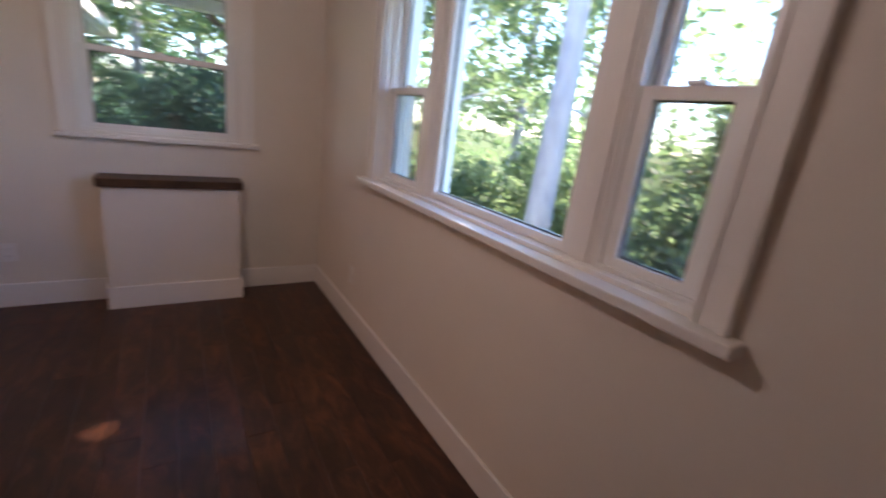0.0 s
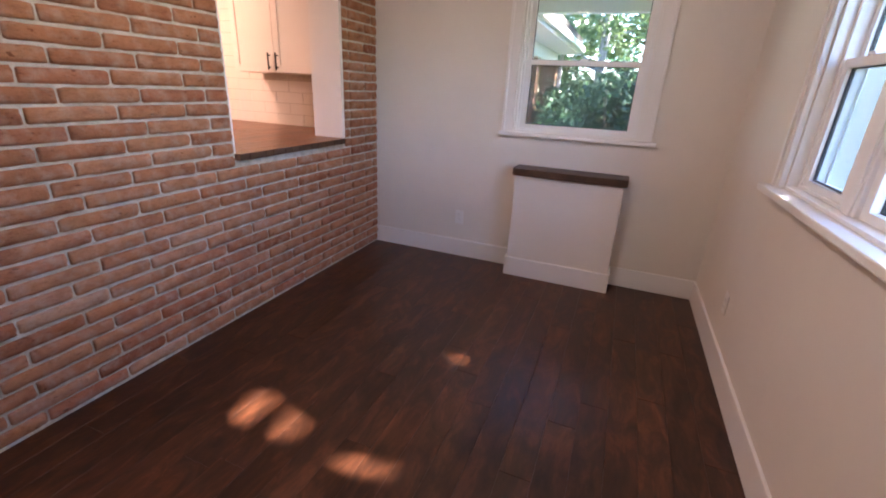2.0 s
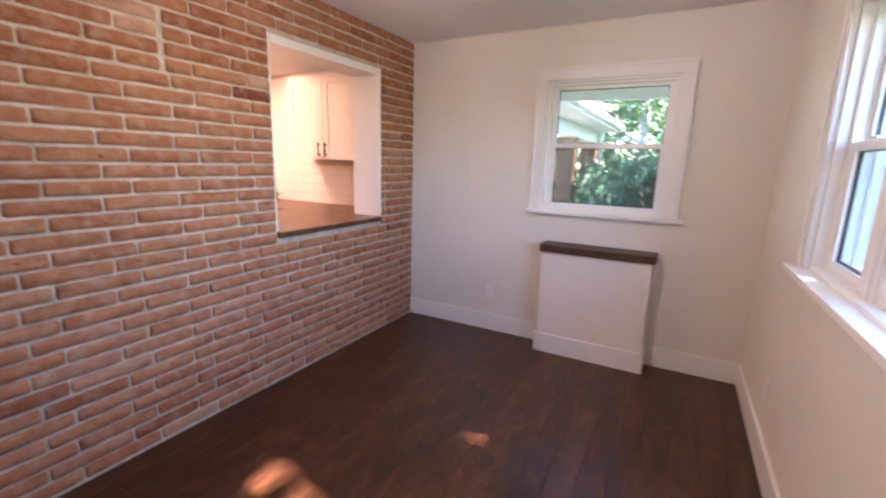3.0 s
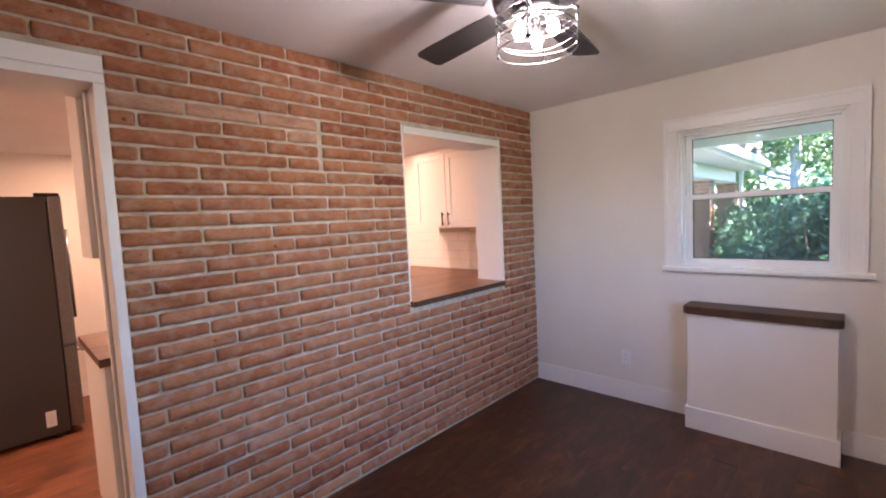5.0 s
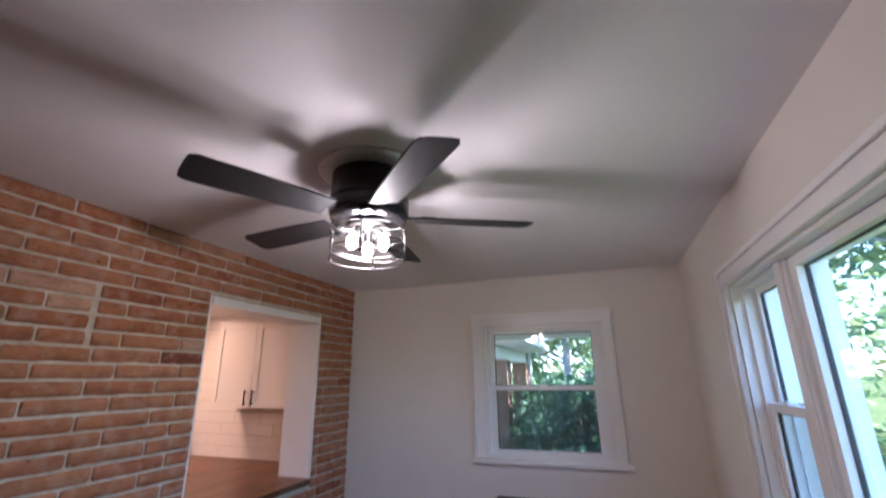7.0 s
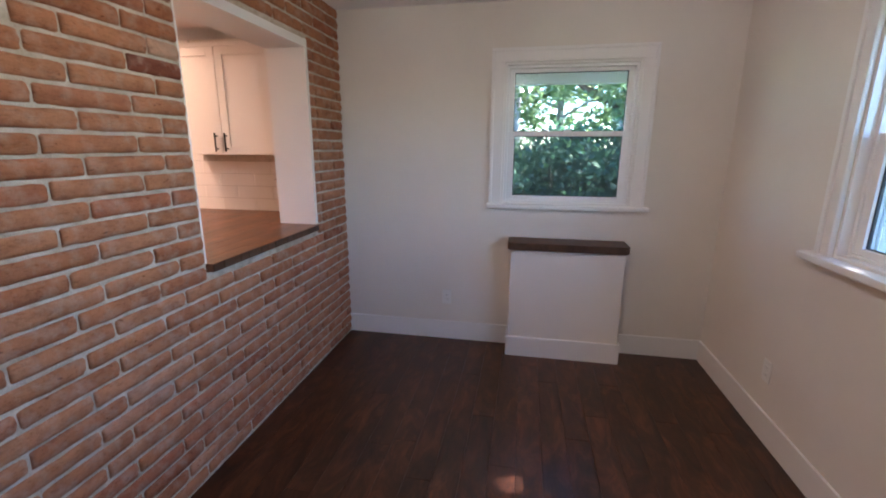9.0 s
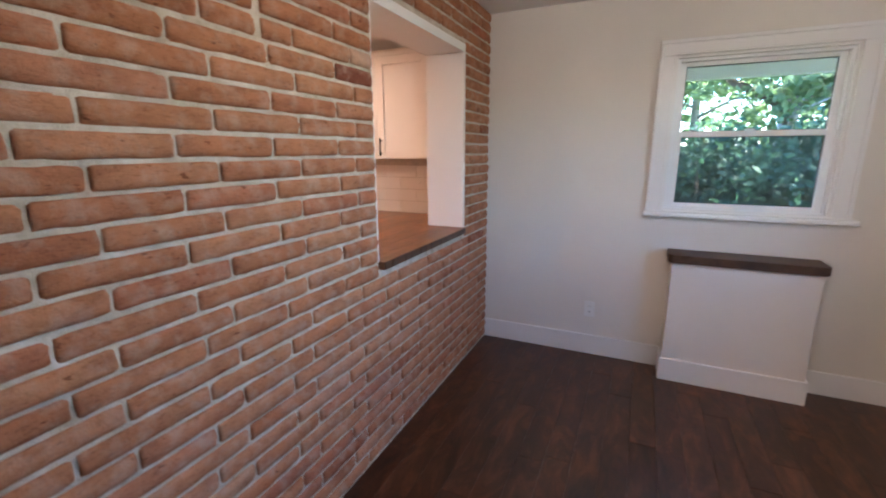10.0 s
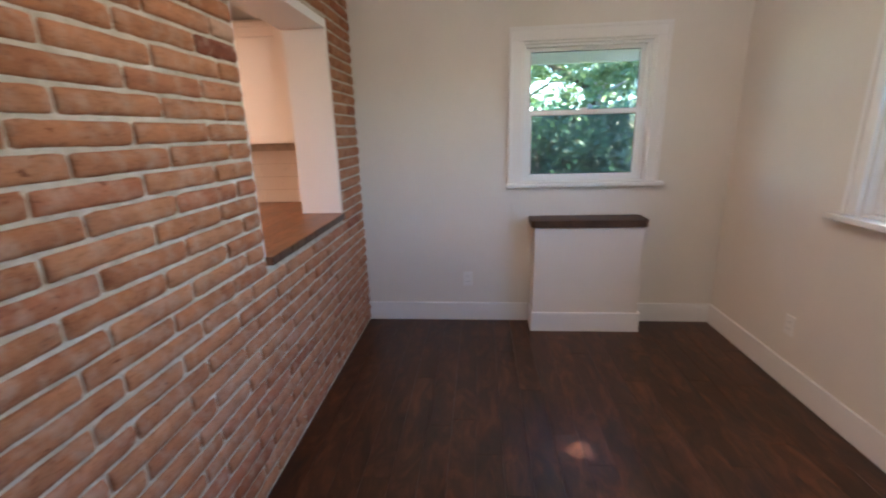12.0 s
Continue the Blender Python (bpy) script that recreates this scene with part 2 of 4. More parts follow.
# ---- mesh helpers ----
def add_box(bm, x0, x1, y0, y1, z0, z1, bevel=0.0, seg=2):
    m = Matrix.Translation(((x0 + x1) / 2, (y0 + y1) / 2, (z0 + z1) / 2)) @ Matrix.Diagonal((abs(x1 - x0), abs(y1 - y0), abs(z1 - z0), 1))
    if not bevel:
        bmesh.ops.create_cube(bm, size=1, matrix=m)
        return
    tmp = bmesh.new()
    bmesh.ops.create_cube(tmp, size=1, matrix=m)
    bmesh.ops.bevel(tmp, geom=tmp.edges[:], offset=bevel, segments=seg, affect="EDGES", profile=0.6)
    me = bpy.data.meshes.new("tmp")
    tmp.to_mesh(me)
    tmp.free()
    bm.from_mesh(me)
    bpy.data.meshes.remove(me)


def boxes(*specs, bevel=0.0):
    bm = bmesh.new()
    for sp in specs:
        add_box(bm, *sp, bevel=bevel)
    return bm


def part(name, bm, mat, parent=None, label="", smooth=False):
    me = bpy.data.meshes.new(name)
    if smooth:
        for f in bm.faces:
            f.smooth = True
    bm.to_mesh(me)
    bm.free()
    me.materials.append(mat)
    ob = new(name, me)
    if parent is not None:
        ob.parent = parent
        ob.matrix_parent_inverse = parent.matrix_world.inverted()
    if label:
        ob["label"] = label
    return ob


def thing(name, at, label, category, group="", kind=""):
    e = new(name)
    e.empty_display_size = 0.1
    e.location = at
    e.matrix_world = Matrix.Translation(at)
    return tagged(e, label, category, group, kind)


def tube(bm, pts, r, sides=8, closed=False):
    pts = [Vector(p) for p in pts]
    n = len(pts)
    rings = []
    for i, p in enumerate(pts):
        a = pts[(i - 1) % n] if closed or i else p
        c = pts[(i + 1) % n] if closed or i < n - 1 else p
        d = (c - a).normalized()
        up = Vector((0, 0, 1)) if abs(d.z) < 0.9 else Vector((1, 0, 0))
        u = d.cross(up).normalized()
        w = d.cross(u).normalized()
        rr = r[i] if isinstance(r, (list, tuple)) else r
        rings.append([bm.verts.new(p + (u * math.cos(k * math.tau / sides) + w * math.sin(k * math.tau / sides)) * rr) for k in range(sides)])
    for i in range(n if closed else n - 1):
        a, b = rings[i], rings[(i + 1) % n]
        for k in range(sides):
            bm.faces.new((a[k], a[(k + 1) % sides], b[(k + 1) % sides], b[k])).smooth = True
    if not closed:
        bm.faces.new(rings[0][::-1])
        bm.faces.new(rings[-1])


def lathe(bm, profile, centre, sides=32):
    cx, cy, cz = centre
    rings = [[bm.verts.new((cx + r * math.cos(k * math.tau / sides), cy + r * math.sin(k * math.tau / sides), cz + z)) for k in range(sides)] for r, z in profile]
    for a, b in zip(rings, rings[1:]):
        for k in range(sides):
            bm.faces.new((a[k], a[(k + 1) % sides], b[(k + 1) % sides], b[k])).smooth = True
    for ring in (rings[0], rings[-1]):
        bm.faces.new(ring)
    bmesh.ops.recalc_face_normals(bm, faces=bm.faces[:])


def holed_wall(axis, t0, t1, u0, u1, z0, z1, holes):
    """A slab of thickness t0..t1 across axis, spanning u0..u1 and z0..z1, with rectangular holes (u0, u1, z0, z1)."""
    us = sorted({u0, u1, *[h[0] for h in holes], *[h[1] for h in holes]})
    zs = sorted({z0, z1, *[h[2] for h in holes], *[h[3] for h in holes]})
    us = [u for u in us if u0 <= u <= u1]
    zs = [z for z in zs if z0 <= z <= z1]

    def solid(i, j):
        if not (0 <= i < len(us) - 1 and 0 <= j < len(zs) - 1):
            return False
        cu, cz = (us[i] + us[i + 1]) / 2, (zs[j] + zs[j + 1]) / 2
        return not any(h[0] < cu < h[1] and h[2] < cz < h[3] for h in holes)

    bm = bmesh.new()
    cache = {}

    def vert(t, u, z):
        if (t, u, z) not in cache:
            cache[(t, u, z)] = bm.verts.new((t, u, z) if axis == "x" else (u, t, z))
        return cache[(t, u, z)]

    for i in range(len(us) - 1):
        for j in range(len(zs) - 1):
            if not solid(i, j):
                continue
            a, b, c, d = us[i], us[i + 1], zs[j], zs[j + 1]
            for t in (t0, t1):
                bm.faces.new([vert(t, a, c), vert(t, b, c), vert(t, b, d), vert(t, a, d)])
            if not solid(i - 1, j):
                bm.faces.new([vert(t0, a, c), vert(t1, a, c), vert(t1, a, d), vert(t0, a, d)])
            if not solid(i + 1, j):
                bm.faces.new([vert(t0, b, c), vert(t1, b, c), vert(t1, b, d), vert(t0, b, d)])
            if not solid(i, j - 1):
                bm.faces.new([vert(t0, a, c), vert(t1, a, c), vert(t1, b, c), vert(t0, b, c)])
            if not solid(i, j + 1):
                bm.faces.new([vert(t0, a, d), vert(t1, a, d), vert(t1, b, d), vert(t0, b, d)])
    bmesh.ops.recalc_face_normals(bm, faces=bm.faces[:])
    return bm


# ---- plan ----
H = 2.44            # ceiling
EAST = 2.677        # inner face of the window wall
SOUTH = -5.0
KWEST = -3.20       # far kitchen wall
KH = 2.292          # kitchen ceiling
BRICK_T = 0.25      # thickness of the brick wall
PASS = (-1.545, -0.487, 0.945, 2.147)     # serving hatch in the brick wall
DOORWAY = (-3.96, -3.068, 0.0, 2.217)    # doorway in the brick wall
NWIN = (1.210, 2.093, 1.100, 2.058)     # north window opening
KWIN = (-3.03, -2.15, 1.20, 2.15)       # kitchen window opening
EWIN = (-2.98, -1.112, 1.050, 2.070)     # east window opening

wall_north = part("wall_north", holed_wall("y", 0.0, 0.2, KWEST - 0.2, EAST + 0.2, -0.6, H, [NWIN, KWIN]), WALL_PAINT)
tagged(wall_north, "cream painted plaster wall with a window", "wall", kind="structure")
wall_east = part("wall_east", holed_wall("x", EAST, EAST + 0.2, SOUTH - 0.2, 0.0, -0.6, H, [EWIN]), WALL_PAINT)
tagged(wall_east, "cream painted plaster wall with a wide triple window", "wall", kind="structure")
wall_south = part("wall_south", holed_wall("y", SOUTH - 0.2, SOUTH, KWEST - 0.2, EAST, -0.6, H, []), WALL_PAINT)
tagged(wall_south, "plain cream painted wall", "wall", kind="structure")
wall_kitchen = part("wall_kitchen", holed_wall("x", KWEST - 0.2, KWEST, SOUTH, 0.0, -0.6, H, []), KITCHEN_PAINT)
tagged(wall_kitchen, "warm cream kitchen wall behind the refrigerator", "wall", kind="structure")
wall_west = part("wall_west", holed_wall("x", -BRICK_T, -0.002, SOUTH, 0.0, 0.0, H, [PASS, DOORWAY]), MORTAR)
tagged(wall_west, "orange brick wall with pale mortar and a serving hatch", "brick wall", kind="structure")
ceiling = part("ceiling", boxes((KWEST - 0.2, EAST + 0.2, SOUTH - 0.2, 0.2, H, H + 0.15)), CEIL_PAINT)
tagged(ceiling, "matt off-white painted ceiling", "ceiling", kind="structure")
floor = part("floor", boxes((-0.25, EAST, SOUTH, 0.0, -0.2, -0.012)), DARK_SLOT)
tagged(floor, "dark walnut brown wood plank floor", "floor", kind="structure")
kitchen_floor = part("kitchen_floor", boxes((KWEST, -0.25, SOUTH, 0.0, -0.2, -0.012)), DARK_SLOT)
tagged(kitchen_floor, "reddish brown wood plank kitchen floor", "floor", kind="structure")
kitchen_ceiling = part("kitchen_ceiling", boxes((KWEST, -BRICK_T - 0.001, SOUTH, -0.0005, KH, H - 0.001)), CEIL_PAINT)
tagged(kitchen_ceiling, "lower off-white kitchen ceiling", "ceiling", kind="structure")
roof = part("roof_slab", boxes((KWEST - 0.7, EAST + 0.36, SOUTH - 0.7, 0.75, H + 0.16, H + 0.3)), ROOF)
tagged(roof, "dark asphalt shingle roof over the house", "roof", kind="structure")
eaves = tagged(part("eaves", boxes((KWEST - 0.7, EAST + 0.7, 0.2, 0.72, 2.21, 2.23), (KWEST - 0.7, EAST + 0.7, 0.70, 0.80, 2.01, 2.23),
                                   (EAST + 0.2, EAST + 0.30, SOUTH - 0.7, 0.2, 2.38, 2.40), (EAST + 0.28, EAST + 0.36, SOUTH - 0.7, 0.8, 2.36, 2.44)), EXT_WHITE),
               "white painted eaves and gutter", "eaves", kind="structure")


def baseboard(specs):
    ob = part("baseboard", boxes(*specs, bevel=0.004), TRIM_PAINT)
    return tagged(ob, "tall white painted baseboard", "baseboard", kind="structure")


BH, BT = 0.15, 0.016
baseboard([(0.004, 1.286, -BT, -0.001, 0, BH), (2.087, EAST - BT, -BT, -0.001, 0, BH)])
baseboard([(EAST - BT, EAST - 0.001, SOUTH, -0.001, 0, BH)])
baseboard([(0.0, EAST - BT, SOUTH + 0.001, SOUTH + BT, 0, BH)])
baseboard([(KWEST + 0.001, KWEST + BT, SOUTH, -0.65, 0, 0.13)])


# ---- windows ----
def casing_piece(bm, along, face, out, a0, a1, b0, b1):
    """A casing board with a raised outer band. along: which axis the wall face crosses; face: coordinate of the wall; out: side into the room."""
    def put(d0, d1, u0, u1, z0, z1):
        lo, hi = sorted((face + out * d0, face + out * d1))
        if along == "x":
            add_box(bm, lo, hi, u0, u1, z0, z1, bevel=0.003)
        else:
            add_box(bm, u0, u1, lo, hi, z0, z1, bevel=0.003)
    put(0.001, 0.018, a0, a1, b0, b1)
    return put


def casing(name, along, face, out, o, width, parent, head=True):
    """Casing round the opening o = (u0, u1, z0, z1): two legs and a head, each with a backband."""
    u0, u1, z0, z1 = o
    for a0, a1 in ((u0 - width, u0), (u1, u1 + width)):
        bm = bmesh.new()
        put = casing_piece(bm, along, face, out, a0, a1, z0, z1)
        outer = a0 if a0 < u0 else a1 - 0.022
        put(0.018, 0.030, outer, outer + 0.022, z0, z1 + width - 0.023)
        inner = a1 - 0.012 if a0 < u0 else a0
        put(0.018, 0.023, inner, inner + 0.012, z0, z1)
        part("casing", bm, TRIM_PAINT, parent)
    bm = bmesh.new()
    put = casing_piece(bm, along, face, out, u0 - width, u1 + width, z1 + 0.0005, z1 + width)
    put(0.018, 0.030, u0 - width, u1 + width, z1 + width - 0.022, z1 + width)
    put(0.018, 0.023, u0, u1, z1 + 0.001, z1 + 0.013)
    part("head_casing", bm, TRIM_PAINT, parent)


def frame_bm(along, d0, d1, u0, u1, z0, z1, w, wb=None, wt=None, bevel=0.003):
    """A rectangular frame, members w wide, between depths d0 and d1."""
    wb, wt = wb or w, wt or w
    bm = bmesh.new()
    for a0, a1, b0, b1 in ((u0, u0 + w, z0, z1), (u1 - w, u1, z0, z1), (u0 + w, u1 - w, z0, z0 + wb), (u0 + w, u1 - w, z1 - wt, z1)):
        if along == "x":
            add_box(bm, d0, d1, a0, a1, b0, b1, bevel=bevel)
        else:
            add_box(bm, a0, a1, d0, d1, b0, b1, bevel=bevel)
    return bm


def pane(along, d, u0, u1, z0, z1, parent, mat=GLASS, name="pane", t=0.004):
    sp = (d, d + t, u0, u1, z0, z1) if along == "x" else (u0, u1, d, d + t, z0, z1)
    ob = part(name, boxes(sp), mat, parent)
    ob.visible_shadow = False
    return ob


def sash(along, d0, d1, u0, u1, z0, z1, w, wb, wt, parent, name="sash"):
    s = part(name, frame_bm(along, d0, d1, u0, u1, z0, z1, w, wb, wt), VINYL, parent)
    mid = (d0 + d1) / 2
    pane(along, mid, u0 + w - 0.004, u1 - w + 0.004, z0 + wb - 0.004, z1 - wt + 0.004, s)
    g = part("glazing_gasket", frame_bm(along, mid - 0.004, mid + 0.009, u0 + w - 0.0045, u1 - w + 0.0045, z0 + wb - 0.0045, z1 - wt + 0.0045, 0.0085, bevel=0.0), SPACER, s)
    return s


def double_hung(along, face, u0, u1, z0, z1, zm, parent, w=0.045, screen=True):
    """Outer upper sash, inner lower sash, meeting rail at zm; face: depth of the inner frame face."""
    fw = 0.018
    part("window_frame", frame_bm(along, face, face + 0.085, u0, u1, z0, z1, fw, 0.014, fw), VINYL, parent)
    sash(along, face + 0.045, face + 0.075, u0 + fw, u1 - fw, zm - 0.018, z1 - fw, w - 0.010, 0.034, 0.024, parent, "upper_sash")
    low = sash(along, face + 0.008, face + 0.042, u0 + fw, u1 - fw, z0 + 0.014, zm + 0.016, w, 0.028, 0.034, parent, "lower_sash")
    uc = (u0 + u1) / 2
    lk = (face + 0.005, face + 0.04, uc - 0.025, uc + 0.025, zm + 0.0165, zm + 0.028)
    part("sash_lock", boxes(lk if along == "x" else (lk[2], lk[3], lk[0], lk[1], lk[4], lk[5]), bevel=0.004), VINYL, low)
    if screen:
        sc = part("insect_screen_frame", frame_bm(along, face + 0.079, face + 0.084, u0 + fw, u1 - fw, z0 + 0.0145, zm + 0.01, 0.015, bevel=0.0), VINYL, parent)
        pane(along, face + 0.081, u0 + fw + 0.014, u1 - fw - 0.014, z0 + 0.034, zm - 0.004, sc, SCREEN, "insect_screen", 0.001)


# north window
window_1 = thing("window_1", (1.67, 0.0, 1.1), "white double-hung window with moulded casing above the radiator cover", "window", kind="structure")
part("window_jamb", frame_bm("y", 0.001, 0.199, NWIN[0], NWIN[1], NWIN[2], NWIN[3], 0.014, bevel=0.001), TRIM_PAINT, window_1)
casing("casing", "y", 0.0, -1, NWIN, 0.09, window_1)
part("window_sill", boxes((1.108, 2.215, -0.055, 0.03, 1.071, 1.0995), bevel=0.006), TRIM_PAINT, window_1)
double_hung("y", 0.03, NWIN[0] + 0.014, NWIN[1] - 0.014, NWIN[2] + 0.014, NWIN[3] - 0.014, 1.592, window_1)

# east triple window
window_2 = thing("window_2", (EAST, -2.1, 1.05), "wide white triple window with a fixed centre pane", "window", kind="structure")
part("window_jamb", frame_bm("x", EAST + 0.001, EAST + 0.199, EWIN[0], EWIN[1], EWIN[2], EWIN[3], 0.014, bevel=0.001), TRIM_PAINT, window_2)
casing("casing", "x", EAST, -1, EWIN, 0.08, window_2)
part("window_sill", boxes((EAST - 0.066, EAST + 0.06, EWIN[0] - 0.11, EWIN[1] + 0.134, 1.018, 1.0495), bevel=0.006), TRIM_PAINT, window_2)
EF = EAST + 0.040
for yc in (-1.604, -2.604):
    bm = boxes((EF - 0.004, EF + 0.12, yc - 0.049, yc + 0.049, EWIN[2] + 0.0145, EWIN[3] - 0.0145), bevel=0.003)
    add_box(bm, EF - 0.012, EF - 0.004, yc - 0.030, yc + 0.030, EWIN[2] + 0.015, EWIN[3] - 0.015, bevel=0.003)
    part("mullion", bm, TRIM_PAINT, window_2)
ZB, ZT = EWIN[2] + 0.0145, EWIN[3] - 0.0145
double_hung("x", EF, -1.5545, EWIN[1] - 0.0145, ZB, ZT, 1.545, window_2, w=0.042)
double_hung("x", EF, EWIN[0] + 0.0145, -2.6535, ZB, ZT, 1.545, window_2, w=0.042)
sash("x", EF + 0.01, EF + 0.07, -2.5545, -1.6535, ZB, ZT, 0.045, 0.032, 0.035, window_2, "picture_window")

# kitchen window
window_3 = thing("window_3", (-2.18, 0.0, 1.2), "white kitchen window above the sink", "window", kind="structure")
part("window_jamb", frame_bm("y", 0.001, 0.199, KWIN[0], KWIN[1], KWIN[2], KWIN[3], 0.014, bevel=0.001), TRIM_PAINT, window_3)
casing("casing", "y", 0.0, -1, KWIN, 0.08, window_3)
part("window_sill", boxes((KWIN[0] - 0.09, KWIN[1] + 0.1, -0.05, 0.03, 1.178, 1.1995), bevel=0.006), TRIM_PAINT, window_3)
double_hung("y", 0.03, KWIN[0] + 0.014, KWIN[1] - 0.014, KWIN[2] + 0.014, KWIN[3] - 0.014, 1.67, window_3, screen=False)

# ---- hatch and doorway linings ----
hatch = thing("hatch_trim", (0, -1.0, 0.95), "white painted board lining of the serving hatch", "trim", kind="structure")
part("jamb", boxes((-0.262, 0.004, PASS[1] - 0.022, PASS[1] + 0.008, 0.986, PASS[3]), bevel=0.003), TRIM_PAINT, hatch)
part("jamb", boxes((-0.262, -0.004, PASS[0] - 0.004, PASS[0] + 0.014, 0.986, PASS[3]), bevel=0.003), TRIM_PAINT, hatch)
part("head_board", boxes((-0.262, 0.006, PASS[0] + 0.0145, PASS[1] - 0.0225, 2.095, PASS[3] - 0.004), bevel=0.003), TRIM_PAINT, hatch)
door_1 = thing("door_1", (0, -3.5, 0), "open doorway with a white painted frame in the brick wall", "doorway", kind="structure")
for a, b in ((DOORWAY[1] - 0.038, DOORWAY[1] - 0.001), (DOORWAY[0] + 0.001, DOORWAY[0] + 0.038)):
    stop = a - 0.012 if b > -3.5 else b
    bm = boxes((-0.256, 0.012, a, b, 0.0, 2.112), bevel=0.004)
    add_box(bm, -0.16, -0.12, stop, stop + 0.012, 0.0, 2.112, bevel=0.002)
    part("door_jamb", bm, TRIM_PAINT, door_1)
bm = boxes((-0.256, 0.012, DOORWAY[0] + 0.001, DOORWAY[1] - 0.001, 2.1125, 2.15), bevel=0.004)
add_box(bm, -0.05, 0.016, DOORWAY[0] + 0.001, DOORWAY[1] - 0.001, 2.1505, 2.216, bevel=0.004)
part("head_jamb", bm, TRIM_PAINT, door_1)

# ---- radiator cover ----
rad = thing("radiator_cover", (1.695, -0.1, 0), "white boxed radiator cover with a dark wood top", "radiator cover")
part("body", boxes((1.303, 2.068, -0.190, -0.001, 0.0, 0.801), bevel=0.003), WALL_PAINT, rad)
part("skirting", boxes((1.289, 2.083, -0.206, -0.1905, 0.0, BH), (1.2885, 1.3025, -0.1902, -0.0165, 0.0, BH), (2.0685, 2.0835, -0.1902, -0.0165, 0.0, BH), bevel=0.003), TRIM_PAINT, rad, "white baseboard wrapped round the foot")
bm = bmesh.new()
lo = [bm.verts.new(p) for p in ((1.279, -0.001, 0.8015), (1.279, -0.185, 0.8015), (1.300, -0.212, 0.8015), (2.066, -0.212, 0.8015), (2.090, -0.185, 0.8015), (2.090, -0.001, 0.8015))]
ret = bmesh.ops.extrude_face_region(bm, geom=[bm.faces.new(lo)])
bmesh.ops.translate(bm, vec=(0, 0, 0.052), verts=[v for v in ret["geom"] if isinstance(v, bmesh.types.BMVert)])
bmesh.ops.recalc_face_normals(bm, faces=bm.faces[:])
bmesh.ops.bevel(bm, geom=bm.edges[:], offset=0.003, segments=2, affect="EDGES")
part("top", bm, CAP_WOOD, rad, "dark stained wooden top with clipped corners")


# ---- outlets ----
def outlet(at, facing):
    e = thing("wall_outlet", at, "white plastic wall outlet with two sockets", "outlet", "wall outlets")
    x, y, z = at

    def put(du0, du1, d0, d1, z0, z1):
        if facing == "-y":
            return (x + du0, x + du1, y - d1, y - d0, z + z0, z + z1)
        return (x - d1, x - d0, y + du0, y + du1, z + z0, z + z1)
    part("cover_plate", boxes(put(-0.036, 0.036, 0.001, 0.007, -0.058, 0.058), bevel=0.002), PLASTIC, e)
    for dz in (-0.02, 0.02):
        s = part("socket", boxes(put(-0.016, 0.016, 0.0072, 0.0095, dz - 0.014, dz + 0.014), bevel=0.001), PLASTIC, e)
        for du in (-0.006, 0.006):
            part("slot", boxes(put(du - 0.0012, du + 0.0012, 0.0096, 0.0099, dz - 0.003, dz + 0.006)), DARK_SLOT, s)
    return e


outlet((0.814, 0.0, 0.350), "-y")
outlet((EAST, -0.830, 0.360), "-x")

# ---- ceiling fan ----
FAN = Vector((1.328, -2.08, 0))
fan = thing("ceiling_fan", (FAN.x, FAN.y, H), "black five-blade ceiling fan with a wire cage light", "ceiling fan")
bm = bmesh.new()
lathe(bm, [(0.197, 2.4395), (0.197, 2.430), (0.180, 2.418), (0.140, 2.415)], FAN)
part("canopy", bm, NICKEL, fan, "grey metal ceiling plate")
bm = bmesh.new()
lathe(bm, [(0.134, 2.416), (0.143, 2.410), (0.145, 2.315), (0.149, 2.309), (0.149, 2.303), (0.146, 2.298), (0.148, 2.29), (0.148, 2.262), (0.141, 2.240), (0.118, 2.230), (0.06, 2.227)], FAN)
part("motor_housing", bm, GLOSS_BLACK, fan, "glossy black motor housing")
bm = bmesh.new()
lathe(bm, [(0.075, 2.228), (0.078, 2.220), (0.070, 2.208), (0.02, 2.207)], FAN)
part("light_fitter", bm, BLACK_METAL, fan)
for i in range(5):
    ang = radians(28 + 72 * i)
    rot = Matrix.Translation((FAN.x, FAN.y, 2.246)) @ Matrix.Rotation(ang, 4, "Z") @ Matrix.Rotation(radians(11), 4, "X")
    bm = bmesh.new()
    outline = [(0.17, -0.052), (0.30, -0.060), (0.50, -0.066), (0.596, -0.066), (0.618, -0.055), (0.622, -0.030), (0.622, 0.030), (0.618, 0.055), (0.596, 0.066), (0.50, 0.066), (0.30, 0.060), (0.17, 0.052)]
    f = bm.faces.new([bm.verts.new((x, y, -0.003)) for x, y in outline])
    ret = bmesh.ops.extrude_face_region(bm, geom=[f])
    bmesh.ops.translate(bm, vec=(0, 0, 0.006), verts=[v for v in ret["geom"] if isinstance(v, bmesh.types.BMVert)])
    bmesh.ops.recalc_face_normals(bm, faces=bm.faces[:])
    bmesh.ops.transform(bm, matrix=rot, verts=bm.verts[:])
    blade = part("blade", bm, BLADE_BLACK, fan)
    bm = bmesh.new()
    add_box(bm, 0.09, 0.20, -0.018, 0.018, 0.0035, 0.009, bevel=0.002)
    add_box(bm, 0.19, 0.25, -0.042, 0.042, 0.0035, 0.008, bevel=0.002)
    bmesh.ops.transform(bm, matrix=rot, verts=bm.verts[:])
    part("blade_arm", bm, BLACK_METAL, blade)
CR = 0.135


def ring(z, r=CR, tilt=0.0, phase=0.0, n=40):
    return [(FAN.x + r * math.cos(a), FAN.y + r * math.sin(a), z + tilt * math.sin(a + phase)) for a in [k * math.tau / n for k in range(n)]]


